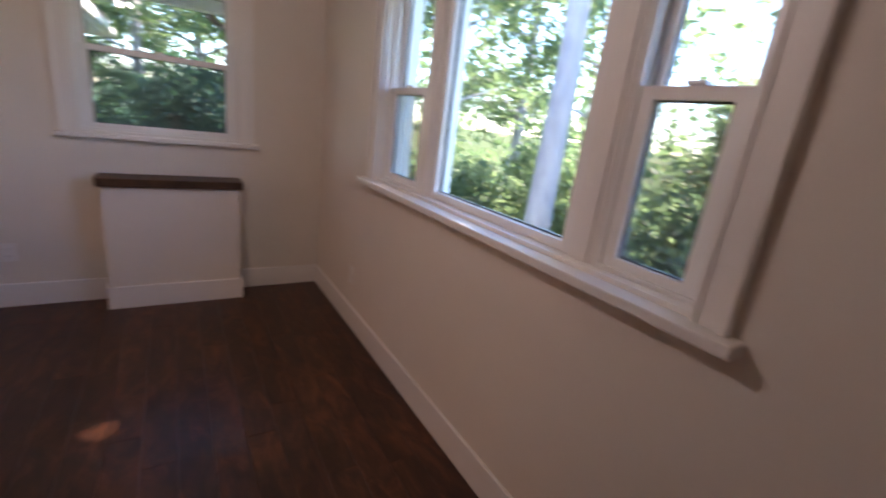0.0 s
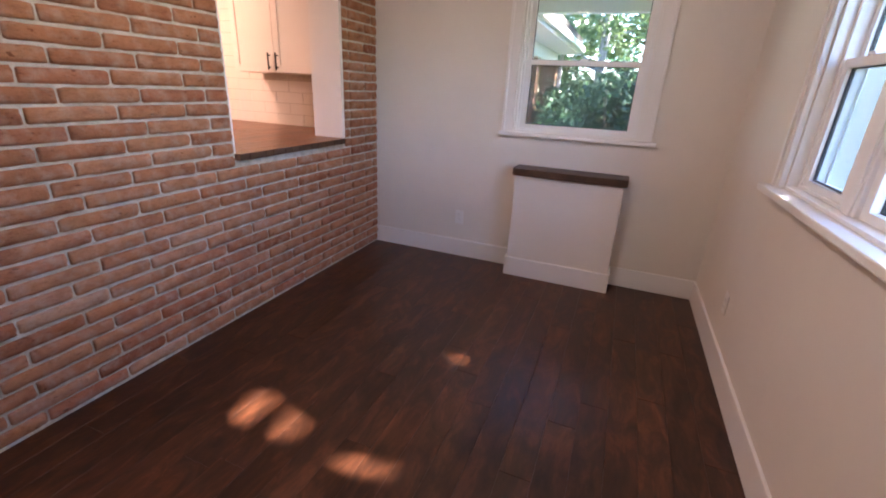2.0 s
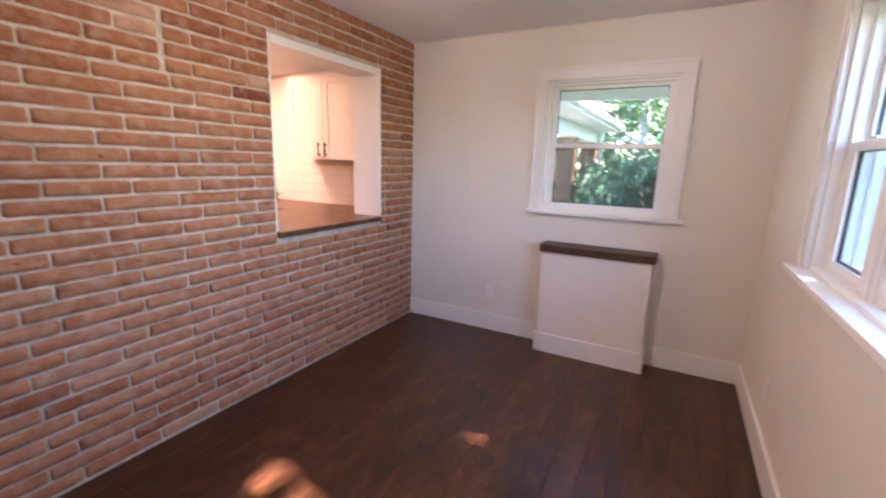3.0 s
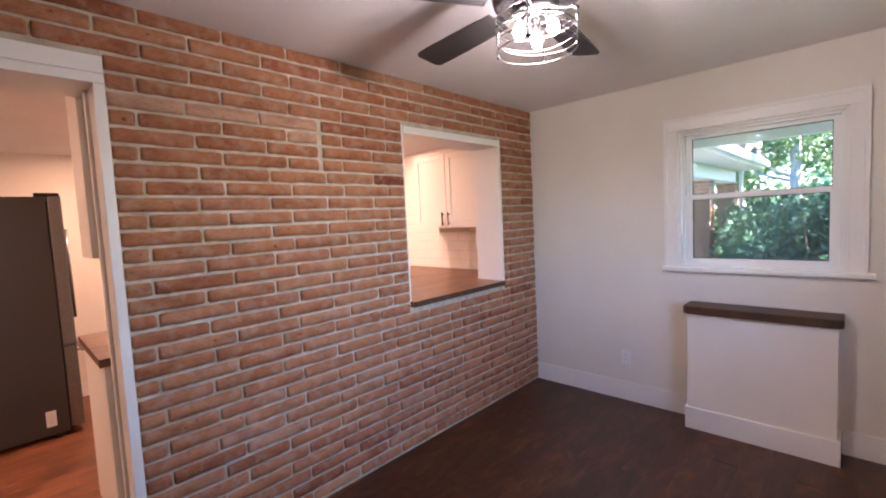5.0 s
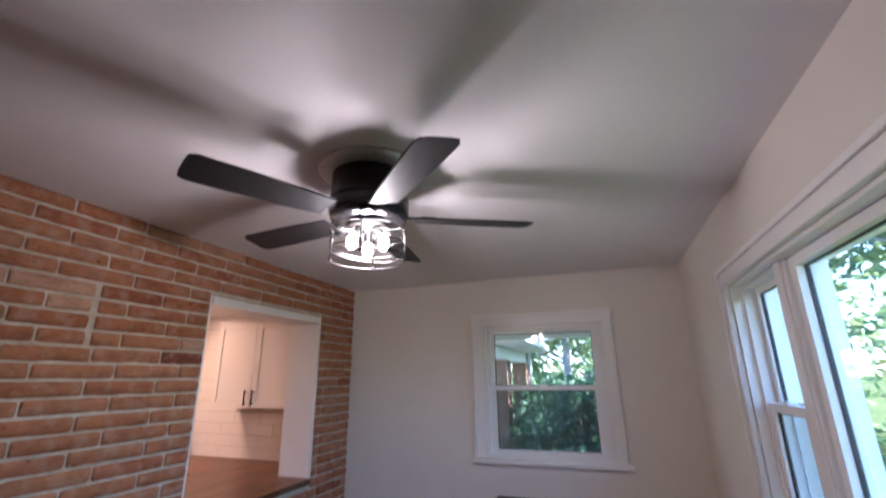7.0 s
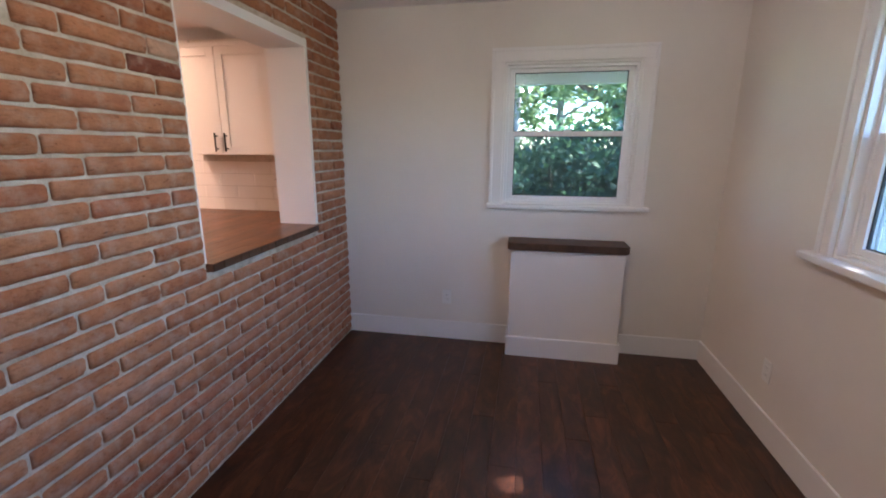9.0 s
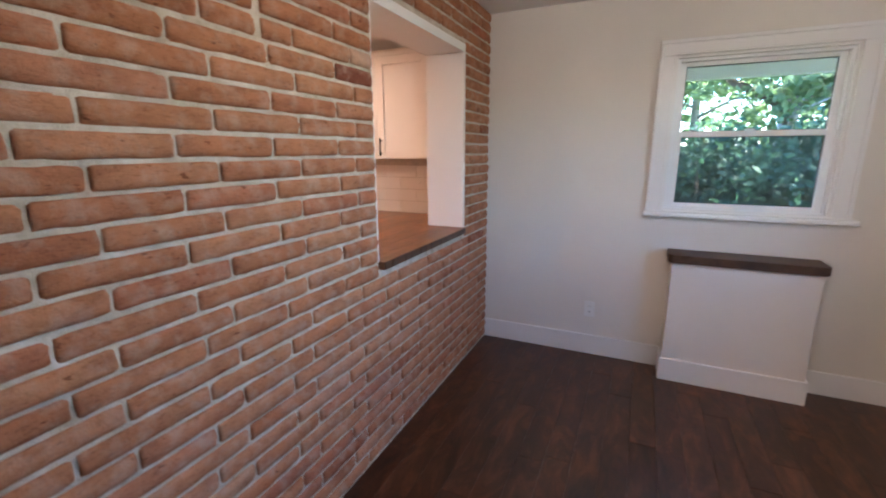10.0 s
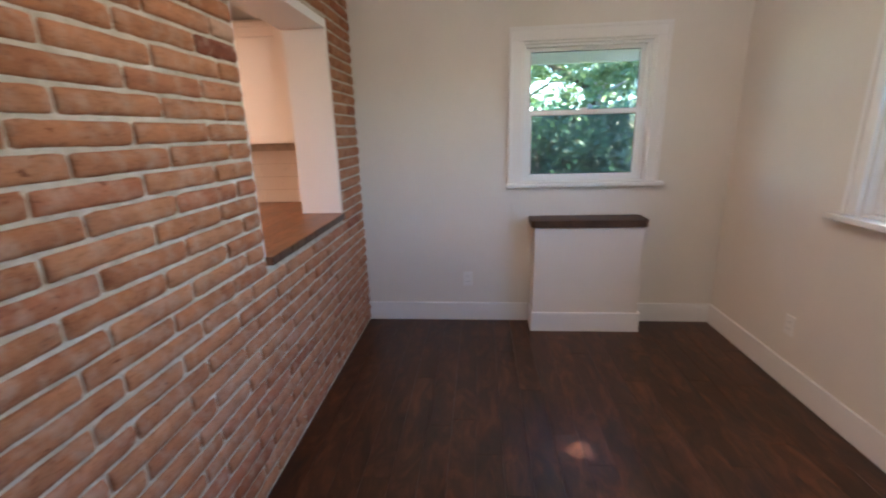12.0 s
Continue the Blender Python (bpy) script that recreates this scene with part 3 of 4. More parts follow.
cage = part("wire_cage", boxes((FAN.x - 0.076, FAN.x + 0.076, FAN.y - 0.005, FAN.y + 0.005, 2.2005, 2.2065), (FAN.x - 0.005, FAN.x + 0.005, FAN.y - 0.076, FAN.y + 0.076, 2.201, 2.207)), CHROME_WIRE, fan, "dark nickel wire cage shade")
for z, tilt, ph, r in ((2.196, 0.0, 0, CR), (2.168, 0.009, 0.5, CR), (2.142, 0.011, 2.6, CR), (2.114, 0.010, 4.4, CR), (2.086, 0.0, 0, CR), (2.203, 0.0, 0, 0.075)):
    bm = bmesh.new()
    tube(bm, ring(z, r, tilt, ph), 0.0022, 6, True)
    part("wire_ring", bm, CHROME_WIRE, cage)
for k in range(4):
    a = radians(20 + 90 * k)
    c, s_ = math.cos(a), math.sin(a)
    bm = bmesh.new()
    tube(bm, [(FAN.x + 0.07 * c, FAN.y + 0.07 * s_, 2.208), (FAN.x + CR * 0.9 * c, FAN.y + CR * 0.9 * s_, 2.204), (FAN.x + CR * c, FAN.y + CR * s_, 2.194), (FAN.x + CR * c, FAN.y + CR * s_, 2.084)], 0.003, 6)
    strut = part("strut", bm, CHROME_WIRE, cage)
    for z in (2.196, 2.086):
        bm = bmesh.new()
        bmesh.ops.create_uvsphere(bm, u_segments=10, v_segments=6, radius=0.0075, matrix=Matrix.Translation((FAN.x + CR * c, FAN.y + CR * s_, z)))
        part("knob", bm, BLACK_METAL, strut, smooth=True)
for k in range(3):
    a = radians(120 * k)
    c, s_ = math.cos(a), math.sin(a)
    bm = bmesh.new()
    tube(bm, [(FAN.x + 0.025 * c, FAN.y + 0.025 * s_, 2.208), (FAN.x + 0.045 * c, FAN.y + 0.045 * s_, 2.196), (FAN.x + 0.057 * c, FAN.y + 0.057 * s_, 2.172)], 0.014, 10)
    sk = part("lamp_socket", bm, BLACK_METAL, fan)
    bm = bmesh.new()
    bmesh.ops.create_uvsphere(bm, u_segments=16, v_segments=10, radius=0.019, matrix=Matrix.Translation((FAN.x + 0.064 * c, FAN.y + 0.064 * s_, 2.142)) @ Matrix.Diagonal((1, 1, 1.4, 1)))
    part("bulb", bm, BULB, sk, "glowing warm white bulb", smooth=True)
bm = bmesh.new()
tube(bm, [(FAN.x + 0.012, FAN.y - 0.02, 2.208), (FAN.x + 0.014, FAN.y - 0.022, 2.125)], 0.0018, 6)
lathe(bm, [(0.003, 2.125), (0.006, 2.115), (0.006, 2.10), (0.002, 2.095)], Vector((FAN.x + 0.014, FAN.y - 0.022, 0)), 8)
part("pull_chain", bm, CHROME_WIRE, fan)
part("rating_label", boxes((FAN.x + 0.030, FAN.x + 0.075, FAN.y - 0.125, FAN.y - 0.085, 2.2265, 2.2275)), STICKER, fan, "small white rating label under the housing")


# ---- kitchen ----
def shaker_door(u0, u1, z0, z1, face, out, axis, parent, handle_u, handle_z, name="door"):
    """A shaker door whose back lies at face; axis: the axis across the door's face."""
    def put(a0, a1, b0, b1, d0, d1):
        lo, hi = sorted((face + out * d0, face + out * d1))
        return (lo, hi, a0, a1, b0, b1) if axis == "x" else (a0, a1, lo, hi, b0, b1)
    w = 0.058
    d = part(name, boxes(put(u0 + w - 0.005, u1 - w + 0.005, z0 + w - 0.005, z1 - w + 0.005, 0.002, 0.011)), CABINET_PAINT, parent)
    for piece, sp in (("stile", put(u0, u0 + w, z0, z1, 0.001, 0.020)), ("stile", put(u1 - w, u1, z0, z1, 0.001, 0.020)),
                      ("rail", put(u0 + w, u1 - w, z0, z0 + w, 0.001, 0.020)), ("rail", put(u0 + w, u1 - w, z1 - w, z1, 0.001, 0.020))):
        part(piece, boxes(sp, bevel=0.002), CABINET_PAINT, d)
    bm = bmesh.new()
    if axis == "y":
        y = face + out * 0.048
        tube(bm, [(handle_u, y, handle_z - 0.065), (handle_u, y, handle_z + 0.065)], 0.006, 8)
        for dz in (-0.045, 0.045):
            tube(bm, [(handle_u, face + out * 0.019, handle_z + dz), (handle_u, y, handle_z + dz)], 0.005, 8)
    else:
        xx = face + out * 0.048
        tube(bm, [(xx, handle_u, handle_z - 0.065), (xx, handle_u, handle_z + 0.065)], 0.006, 8)
        for dz in (-0.045, 0.045):
            tube(bm, [(face + out * 0.019, handle_u, handle_z + dz), (xx, handle_u, handle_z + dz)], 0.005, 8)
    part("handle", bm, BLACK_METAL, d, "black bar handle")
    return d


upper = thing("upper_cabinet", (-0.78, -0.15, 1.43), "white shaker wall cabinet with black bar handles above the tiles", "cabinet", "kitchen wall cabinets")
part("body", boxes((-1.215, -0.335, -0.306, -0.001, 1.437, 2.193), bevel=0.002), CABINET_PAINT, upper)
shaker_door(-1.213, -0.777, 1.440, 2.165, -0.306, -1, "y", upper, -0.815, 1.525)
shaker_door(-0.773, -0.337, 1.440, 2.165, -0.306, -1, "y", upper, -0.735, 1.525)
part("top_filler", boxes((-1.2155, -0.335, -0.326, -0.3065, 2.1665, 2.194), bevel=0.002), CABINET_PAINT, upper)
upper2 = thing("upper_cabinet", (-0.42, -2.3, 1.41), "white wall cabinet on the kitchen side of the brick wall", "cabinet", "kitchen wall cabinets")
part("body", boxes((-0.56, -0.258, -3.13, -1.70, 1.43, 2.225), bevel=0.002), CABINET_PAINT, upper2)
for a, b, hu in ((-3.128, -2.612, -2.65), (-2.608, -2.162, -2.2), (-2.158, -1.702, -2.12)):
    shaker_door(a, b, 1.433, 2.222, -0.56, -1, "x", upper2, hu, 1.5)

for i, (a, b) in enumerate(((-3.13, -2.46), (-2.458, -1.86), (-1.858, -1.26), (-1.258, -0.66))):
    base = thing("base_cabinet", (-0.55, (a + b) / 2, 0), "white base cabinet under the wooden worktop", "cabinet", "kitchen base cabinets")
    part("body", boxes((-0.89, -0.258, a, b, 0.10, 0.947), bevel=0.002), CABINET_PAINT, base)
    part("toe_kick", boxes((-0.83, -0.258, a, b, 0.0, 0.0995)), CABINET_PAINT, base)
    shaker_door(a + 0.003, b - 0.003, 0.11, 0.94, -0.89, -1, "x", base, b - 0.04, 0.85)
for a, b in ((-2.9, -2.3), (-2.298, -1.50), (-1.498, -0.952)):
    base = thing("base_cabinet", ((a + b) / 2, -0.3, 0), "white base cabinet under the sink counter", "cabinet", "kitchen base cabinets")
    part("body", boxes((a, b, -0.60, -0.001, 0.10, 0.947), bevel=0.002), CABINET_PAINT, base)
    part("toe_kick", boxes((a, b, -0.54, -0.001, 0.0, 0.0995)), CABINET_PAINT, base)
    shaker_door(a + 0.003, b - 0.003, 0.11, 0.94, -0.60, -1, "y", base, b - 0.04, 0.85)

top = thing("worktop", (-0.5, -1.5, 0.948), "brown butcher block worktop running through the serving hatch", "worktop")
SZ0, SZ1 = 0.9475, 0.9855
x = -0.95
rng = random.Random(4)
while x < 0.02:
    w = min(0.046, 0.022 - x)
    y0 = -3.145 if x + w < -0.258 else -3.06 if x < -0.25 else PASS[0] + 0.0145
    y1 = -0.001 if x < -0.262 else PASS[1] - 0.0225
    y = y0
    while y < y1 - 0.01:
        ln = min(rng.uniform(0.35, 0.8), y1 - y)
        part("stave", boxes((x + 0.0004, x + w - 0.0004, y + 0.0004, y + ln - 0.0004, SZ0, SZ1 + rng.uniform(-0.0004, 0.0004))), BLOCK_WOOD, top)
        y += ln
    x += 0.046
for k in range(14):
    y0 = -0.645 + 0.046 * k
    part("stave", boxes((-2.9, -0.9505, y0, min(y0 + 0.0452, -0.001), SZ0, SZ1)), BLOCK_WOOD, top)

y = PASS[0] + 0.016
rng = random.Random(8)
while y < PASS[1] - 0.04:
    ln = min(rng.uniform(0.055, 0.125), PASS[1] - 0.024 - y)
    part("edge_block", boxes((0.0222, 0.0265, y, y + ln - 0.004, SZ0 + 0.001, SZ1 - 0.001), bevel=0.0008), CAP_WOOD, top, "dark end-grain edge block")
    y += ln

splash = part("backsplash", boxes((-2.9, -0.2505, -0.006, -0.001, 0.986, 1.43)), GROUT)
tagged(splash, "glossy white subway tile backsplash above the worktop", "backsplash", kind="structure")
TILED_TO = KWIN[1] + 0.081   # beside the window the tiles run up to the ceiling
part("backing", boxes((TILED_TO, -1.2165, -0.006, -0.001, 1.4305, KH - 0.001)), GROUT, splash)
for r in range(14):
    for c in range(10):
        x0 = -2.9 + c * 0.305 - (0.152 if r % 2 else 0)
        x1 = min(x0 + 0.302, -0.2505)
        z0 = 0.988 + r * 0.0985
        z1 = min(z0 + 0.0955, KH - 0.003)
        if z1 > 1.44:
            x0, x1 = max(x0, TILED_TO), min(x1, -1.2175)
        elif z1 > 1.175 and x0 < KWIN[1] + 0.1:
            if x1 > KWIN[1] + 0.12:
                x0 = KWIN[1] + 0.102
            elif x1 > KWIN[0] - 0.1:
                x1 = min(x1, KWIN[0] - 0.102)
        x0 = max(x0, -2.9)
        if x1 - x0 > 0.02 and z1 - z0 > 0.02:
            part("tile", boxes((x0, x1, -0.0115, -0.0062, z0, z1), bevel=0.0015), TILE, splash)
outlet((-0.57, -0.0115, 1.26), "-y")

faucet = thing("kitchen_faucet", (-1.68, -0.13, SZ1), "black gooseneck kitchen faucet beside the sink", "faucet")
bm = bmesh.new()
lathe(bm, [(0.026, 0.0), (0.026, 0.012), (0.018, 0.02), (0.016, 0.10)], (-1.68, -0.13, SZ1 + 0.0005), 16)
part("base", bm, BLACK_METAL, faucet)
bm = bmesh.new()
arc = [(-1.68, -0.13, SZ1 + 0.10)] + [(-1.68 + 0.0, -0.13 - 0.085 * (1 - math.cos(a)), SZ1 + 0.24 + 0.085 * math.sin(a)) for a in [math.pi * k / 10 for k in range(11)]] + [(-1.68, -0.30, SZ1 + 0.17)]
tube(bm, arc, 0.011, 10)
part("spout", bm, BLACK_METAL, faucet)
bm = bmesh.new()
tube(bm, [(-1.665, -0.13, SZ1 + 0.06), (-1.61, -0.13, SZ1 + 0.075)], 0.007, 8)
part("lever", bm, BLACK_METAL, faucet)

# refrigerator: its front looks north, a side panel faces the doorway
fr = thing("refrigerator", (-2.6, -3.5, 0), "tall dark refrigerator with stainless steel doors", "refrigerator")
part("body", boxes((-3.15, -2.26, -3.84, -3.13, 0.03, 1.84), bevel=0.006), FRIDGE_SIDE, fr, "matt charcoal side panel")
for a, b, z0, z1 in ((-3.15, -2.708, 0.70, 1.845), (-2.702, -2.26, 0.70, 1.845), (-3.15, -2.26, 0.06, 0.692)):
    d = part("door", boxes((a, b, -3.122, -3.042, z0, z1), bevel=0.008), STEEL, fr)
    hx = b - 0.05 if b < -2.6 else a + 0.05
    bm = bmesh.new()
    if z0 > 0.5:
        tube(bm, [(hx, -3.0, 0.85), (hx, -3.0, 1.6)], 0.011, 8)
        tube(bm, [(hx, -3.042, 0.9), (hx, -3.0, 0.9)], 0.008, 8)
        tube(bm, [(hx, -3.042, 1.55), (hx, -3.0, 1.55)], 0.008, 8)
    else:
        tube(bm, [(a + 0.1, -3.0, 0.62), (b - 0.1, -3.0, 0.62)], 0.011, 8)
        tube(bm, [(a + 0.15, -3.042, 0.62), (a + 0.15, -3.0, 0.62)], 0.008, 8)
        tube(bm, [(b - 0.15, -3.042, 0.62), (b - 0.15, -3.0, 0.62)], 0.008, 8)
    part("handle", bm, STEEL, d)
part("door_gasket", boxes((-3.14, -2.27, -3.1295, -3.1225, 0.06, 1.81)), RUBBER, fr)
part("hinge_cover", boxes((-2.36, -2.265, -3.19, -3.05, 1.8455, 1.868), bevel=0.006), RUBBER, fr, "black plastic hinge cover")
part("energy_sticker", boxes((-2.2598, -2.2588, -3.265, -3.205, 0.10, 0.22)), STICKER, fr, "small white paper sticker")
for px in (-3.09, -2.32):
    for py in (-3.78, -3.2):
        part("foot", boxes((px - 0.03, px + 0.03, py - 0.03, py + 0.03, 0.0, 0.0295), bevel=0.004), RUBBER, fr)

# First lamp follows from the wall cabinet's shadow; the other two are added fill.
for lx, ly in ((-1.60, -0.85), (-2.35, -2.5), (-1.2, -4.3)):
    lamp = thing("ceiling_light", (lx, ly, KH), "unseen round flush kitchen ceiling light glowing warm", "ceiling light", "kitchen ceiling lights")
    bm = bmesh.new()
    lathe(bm, [(0.185, -0.001), (0.185, -0.010), (0.165, -0.014)], (lx, ly, KH), 36)
    part("rim", bm, TRIM_PAINT, lamp)
    bm = bmesh.new()
    lathe(bm, [(0.163, -0.0145), (0.155, -0.019), (0.02, -0.022)], (lx, ly, KH), 36)
    part("diffuser", bm, KITCHEN_LAMP, lamp, "glowing warm diffuser")

# ---- outdoors ----
GZ = -0.55
bm = bmesh.new()
bmesh.ops.create_grid(bm, x_segments=40, y_segments=40, size=400)
for v in bm.verts:
    v.co.z = GZ
    if v.co.length > 30:
        v.co.z += 1.5 * noise.noise(v.co * 0.01)
ground = tagged(part("ground", bm, GROUND), "shaded grassy woodland ground", "ground", kind="structure")

# Sun spots on the floor with radii; leaves in the way of each are left out.
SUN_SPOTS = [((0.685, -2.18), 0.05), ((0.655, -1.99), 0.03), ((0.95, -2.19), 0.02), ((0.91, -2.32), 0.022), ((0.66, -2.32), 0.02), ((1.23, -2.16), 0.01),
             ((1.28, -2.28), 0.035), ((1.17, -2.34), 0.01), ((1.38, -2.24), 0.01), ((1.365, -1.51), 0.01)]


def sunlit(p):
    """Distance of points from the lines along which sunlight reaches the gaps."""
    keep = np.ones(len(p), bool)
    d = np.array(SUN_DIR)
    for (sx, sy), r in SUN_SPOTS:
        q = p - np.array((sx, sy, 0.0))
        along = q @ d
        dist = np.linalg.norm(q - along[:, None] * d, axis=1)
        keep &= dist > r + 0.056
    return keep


def leaves(name, centres, size, mat, parent, rs, droop=0.5):
    """Four-sided folded leaves at the centres, as one mesh."""
    n = len(centres)
    a = rs.normal(size=(n, 3))
    a[:, 2] *= droop
    a /= np.linalg.norm(a, axis=1)[:, None]
    b = rs.normal(size=(n, 3))
    b -= (b * a).sum(1)[:, None] * a
    b /= np.linalg.norm(b, axis=1)[:, None]
    s = rs.uniform(0.6, 1.4, (n, 1)) * size
    nrm = np.cross(a, b) * s * 0.12
    co = np.stack([centres - a * s, centres + b * s * 0.55 + nrm, centres + a * s, centres - b * s * 0.55 + nrm], 1).reshape(-1, 3)
    me = bpy.data.meshes.new(name)
    idx = np.arange(n * 4).reshape(n, 4)
    faces = np.concatenate([idx[:, [0, 1, 2]], idx[:, [0, 2, 3]]])
    me.from_pydata(co.tolist(), [], faces.tolist())
    me.materials.append(mat)
    ob = new(name, me)
    if parent is not None:
        ob.parent = parent
        ob.matrix_parent_inverse = parent.matrix_world.inverted()
    return ob


def tree(at, height, trunk_r, crown_r, crown_low, n, seed, bark, leaf_size=0.07, shift=None, label="tall leafy woodland tree in full summer green"):
    rs = np.random.RandomState(seed)
    x, y = at
    e = thing("tree", (x, y, GZ), label, "tree", "woodland trees")
    bm = bmesh.new()
    lean = rs.normal(size=2) * 0.012
    steps = 9
    pts = [(x + lean[0] * height * k / steps + rs.normal() * 0.02 * (k > 2), y + lean[1] * height * k / steps + rs.normal() * 0.02 * (k > 2), GZ - 0.05 + height * k / steps) for k in range(steps + 1)]
    tube(bm, pts, [trunk_r * (1.25 if k == 0 else 1.0) * (1 - 0.085 * k) for k in range(steps + 1)], 14)
    tips = []
    for k in range(9):
        h = crown_low + (height - crown_low) * rs.uniform(0.0, 0.85)
        f = (h - GZ) / height
        p0 = Vector((x + lean[0] * h, y + lean[1] * h, h))
        ang = rs.uniform(0, math.tau)
        ln = crown_r * rs.uniform(0.6, 1.0) * (1.15 - 0.5 * f)
        if shift:
            ang = math.atan2(shift[1], shift[0]) + rs.normal() * 0.3
            ln = math.hypot(*shift) * rs.uniform(0.8, 1.3)
        p1 = p0 + Vector((math.cos(ang) * ln * 0.5, math.sin(ang) * ln * 0.5, ln * 0.18))
        p2 = p0 + Vector((math.cos(ang + 0.2) * ln, math.sin(ang + 0.2) * ln, ln * rs.uniform(0.1, 0.5)))
        tube(bm, [p0, p1, p2], [trunk_r * 0.32, trunk_r * 0.2, trunk_r * 0.06], 7)
        tips += [p1, p2, (p1 + p2) / 2]
    part("trunk", bm, bark, e)
    tips = np.array([tuple(t) for t in tips[(1 if shift else 0)::(3 if shift else 1)]] + ([] if shift else [pts[-1], pts[-2]]))
    sub = tips[rs.randint(len(tips), size=max(30, n // 45))] + rs.normal(size=(max(30, n // 45), 3)) * np.array((0.55, 0.55, 0.4)) * crown_r * 0.42
    c = sub[rs.randint(len(sub), size=n)] + rs.normal(size=(n, 3)) * np.array((0.24, 0.24, 0.15)) * (0.7 + crown_r * 0.12)
    c = c[(c[:, 2] > crown_low - 0.8) & ~((c[:, 0] < EAST + 1.3) & (c[:, 1] < 1.6))]
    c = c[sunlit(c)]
    leaves("crown", c, leaf_size, LEAF, e, rs)
    return e


tree((5.98, 0.85), 9.0, 0.20, 2.4, 4.2, 4200, 3, PALE_BARK, label="tall tree with a smooth pale grey trunk outside the wide window")
# Tree added as a sun blocker; gaps in its crown make the floor's sun spots.
tree((12.4, 1.5), 12.2, 0.16, 1.9, 8.3, 13000, 7, DARK_BARK, 0.11, shift=(0.0, -2.4))
for i, (px, py, hh, r, cr, low, n) in enumerate((
        (8.8, -0.6, 2.4, 0.10, 1.2, 0.4, 3600), (9.5, 2.6, 6.6, 0.15, 2.6, 1.0, 6000),
        (12.5, 0.6, 2.9, 0.15, 1.6, 0.6, 5000), (10.5, 6.8, 8.0, 0.2, 3.0, 0.9, 6000), (6.6, 4.6, 5.8, 0.12, 2.0, 1.4, 4500),
        (3.6, 7.5, 6.8, 0.22, 2.6, 1.6, 5200), (1.0, 11.5, 8.0, 0.17, 2.8, 1.6, 7500), (6.0, 10.5, 8.5, 0.2, 3.0, 1.2, 6000),
        (-2.5, 13.5, 9.0, 0.2, 3.0, 1.2, 5000), (2.6, 14.5, 8.0, 0.2, 3.2, 1.2, 6500))):
    e = tree((px, py), hh, r, cr, low, int(n * 1.1), 20 + i, PALE_BARK, 0.07 if py < 5 and px < 10 else 0.09)
    if i == 5:
        bm = bmesh.new()
        tube(bm, [(3.66, 7.48, 1.90), (3.38, 7.34, 2.33), (3.12, 7.31, 2.52), (2.87, 7.30, 2.63), (2.55, 7.28, 2.80), (2.32, 7.30, 2.99), (1.6, 7.36, 3.25)], [0.12, 0.095, 0.085, 0.075, 0.068, 0.055, 0.02], 10)
        tube(bm, [(2.55, 7.28, 2.80), (2.45, 7.2, 3.05), (2.2, 7.1, 3.3)], [0.04, 0.03, 0.012], 8)
        part("limb", bm, DARK_BARK, e, "crooked low bare limb")


def shrub(at, r, h, n, seed, label, mat):
    rs = np.random.RandomState(seed)
    x, y = at
    e = thing("shrub", (x, y, GZ), label, "shrub", "evergreen shrubs")
    bm = bmesh.new()
    tips = []
    for k in range(9):
        a = rs.uniform(0, math.tau)
        q = (x + math.cos(a) * r * 0.6, y + math.sin(a) * r * 0.6, GZ + h * rs.uniform(0.5, 0.9))
        tube(bm, [(x + math.cos(a) * 0.06, y + math.sin(a) * 0.06, GZ - 0.02), (x + math.cos(a) * r * 0.3, y + math.sin(a) * r * 0.3, GZ + h * 0.35), q], [0.03, 0.02, 0.006], 6)
        tips.append(q)
    part("stems", bm, DARK_BARK, e)
    m = max(40, n // 40)
    u = rs.normal(size=(m, 3))
    u /= np.linalg.norm(u, axis=1)[:, None]
    cl = np.array((x, y, GZ + h * 0.5)) + u * np.array((r, r, h * 0.5)) * rs.uniform(0.45, 1.0, (m, 1))
    c = cl[rs.randint(m, size=n)] + rs.normal(size=(n, 3)) * 0.12
    c = c[(c[:, 2] > GZ + 0.05)]
    leaves("foliage", c, 0.055, mat, e, rs, 0.9)
    return e


for i, (px, py, r, h) in enumerate(((1.9, 3.6, 1.0, 2.35), (3.2, 4.0, 1.1, 2.5), (1.2, 5.6, 0.9, 2.2), (4.5, 5.0, 1.1, 2.2), (2.4, 5.8, 1.0, 2.5))):
    shrub((px, py), r, h, 6500, 60 + i, "dense dark green evergreen shrub outside the north window", SHRUB_LEAF)
for i, (px, py, r, h) in enumerate(((6.6, -0.9, 0.8, 1.5), (7.4, -0.1, 1.0, 1.6), (7.6, 1.8, 1.0, 1.7), (8.4, 3.4, 1.1, 1.8), (6.2, 2.6, 0.8, 1.4))):
    shrub((px, py), r, h, 4200, 80 + i, "leafy green understorey shrub at the wood's edge", LEAF)

rs = np.random.RandomState(9)
n = 26000
az = rs.uniform(radians(-48), radians(125), n)
dist = rs.uniform(15, 26, n)
# Below 20 degrees the woods are an unseen addition, kept low to let skylight in.
c = np.stack([dist * np.cos(az) + 1.0, dist * np.sin(az) - 2.0, GZ + np.where(az < radians(20), 2.6, 10.0) * rs.uniform(0, 1, n) ** 1.25], 1)
cl = np.array([noise.noise(Vector(p) * 0.45) for p in c])
c = c[cl > -0.05]
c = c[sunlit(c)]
woods = leaves("far_woods", c, 0.24, LEAF, None, rs)
tagged(woods, "distant green summer woods", "woods", kind="stuff")

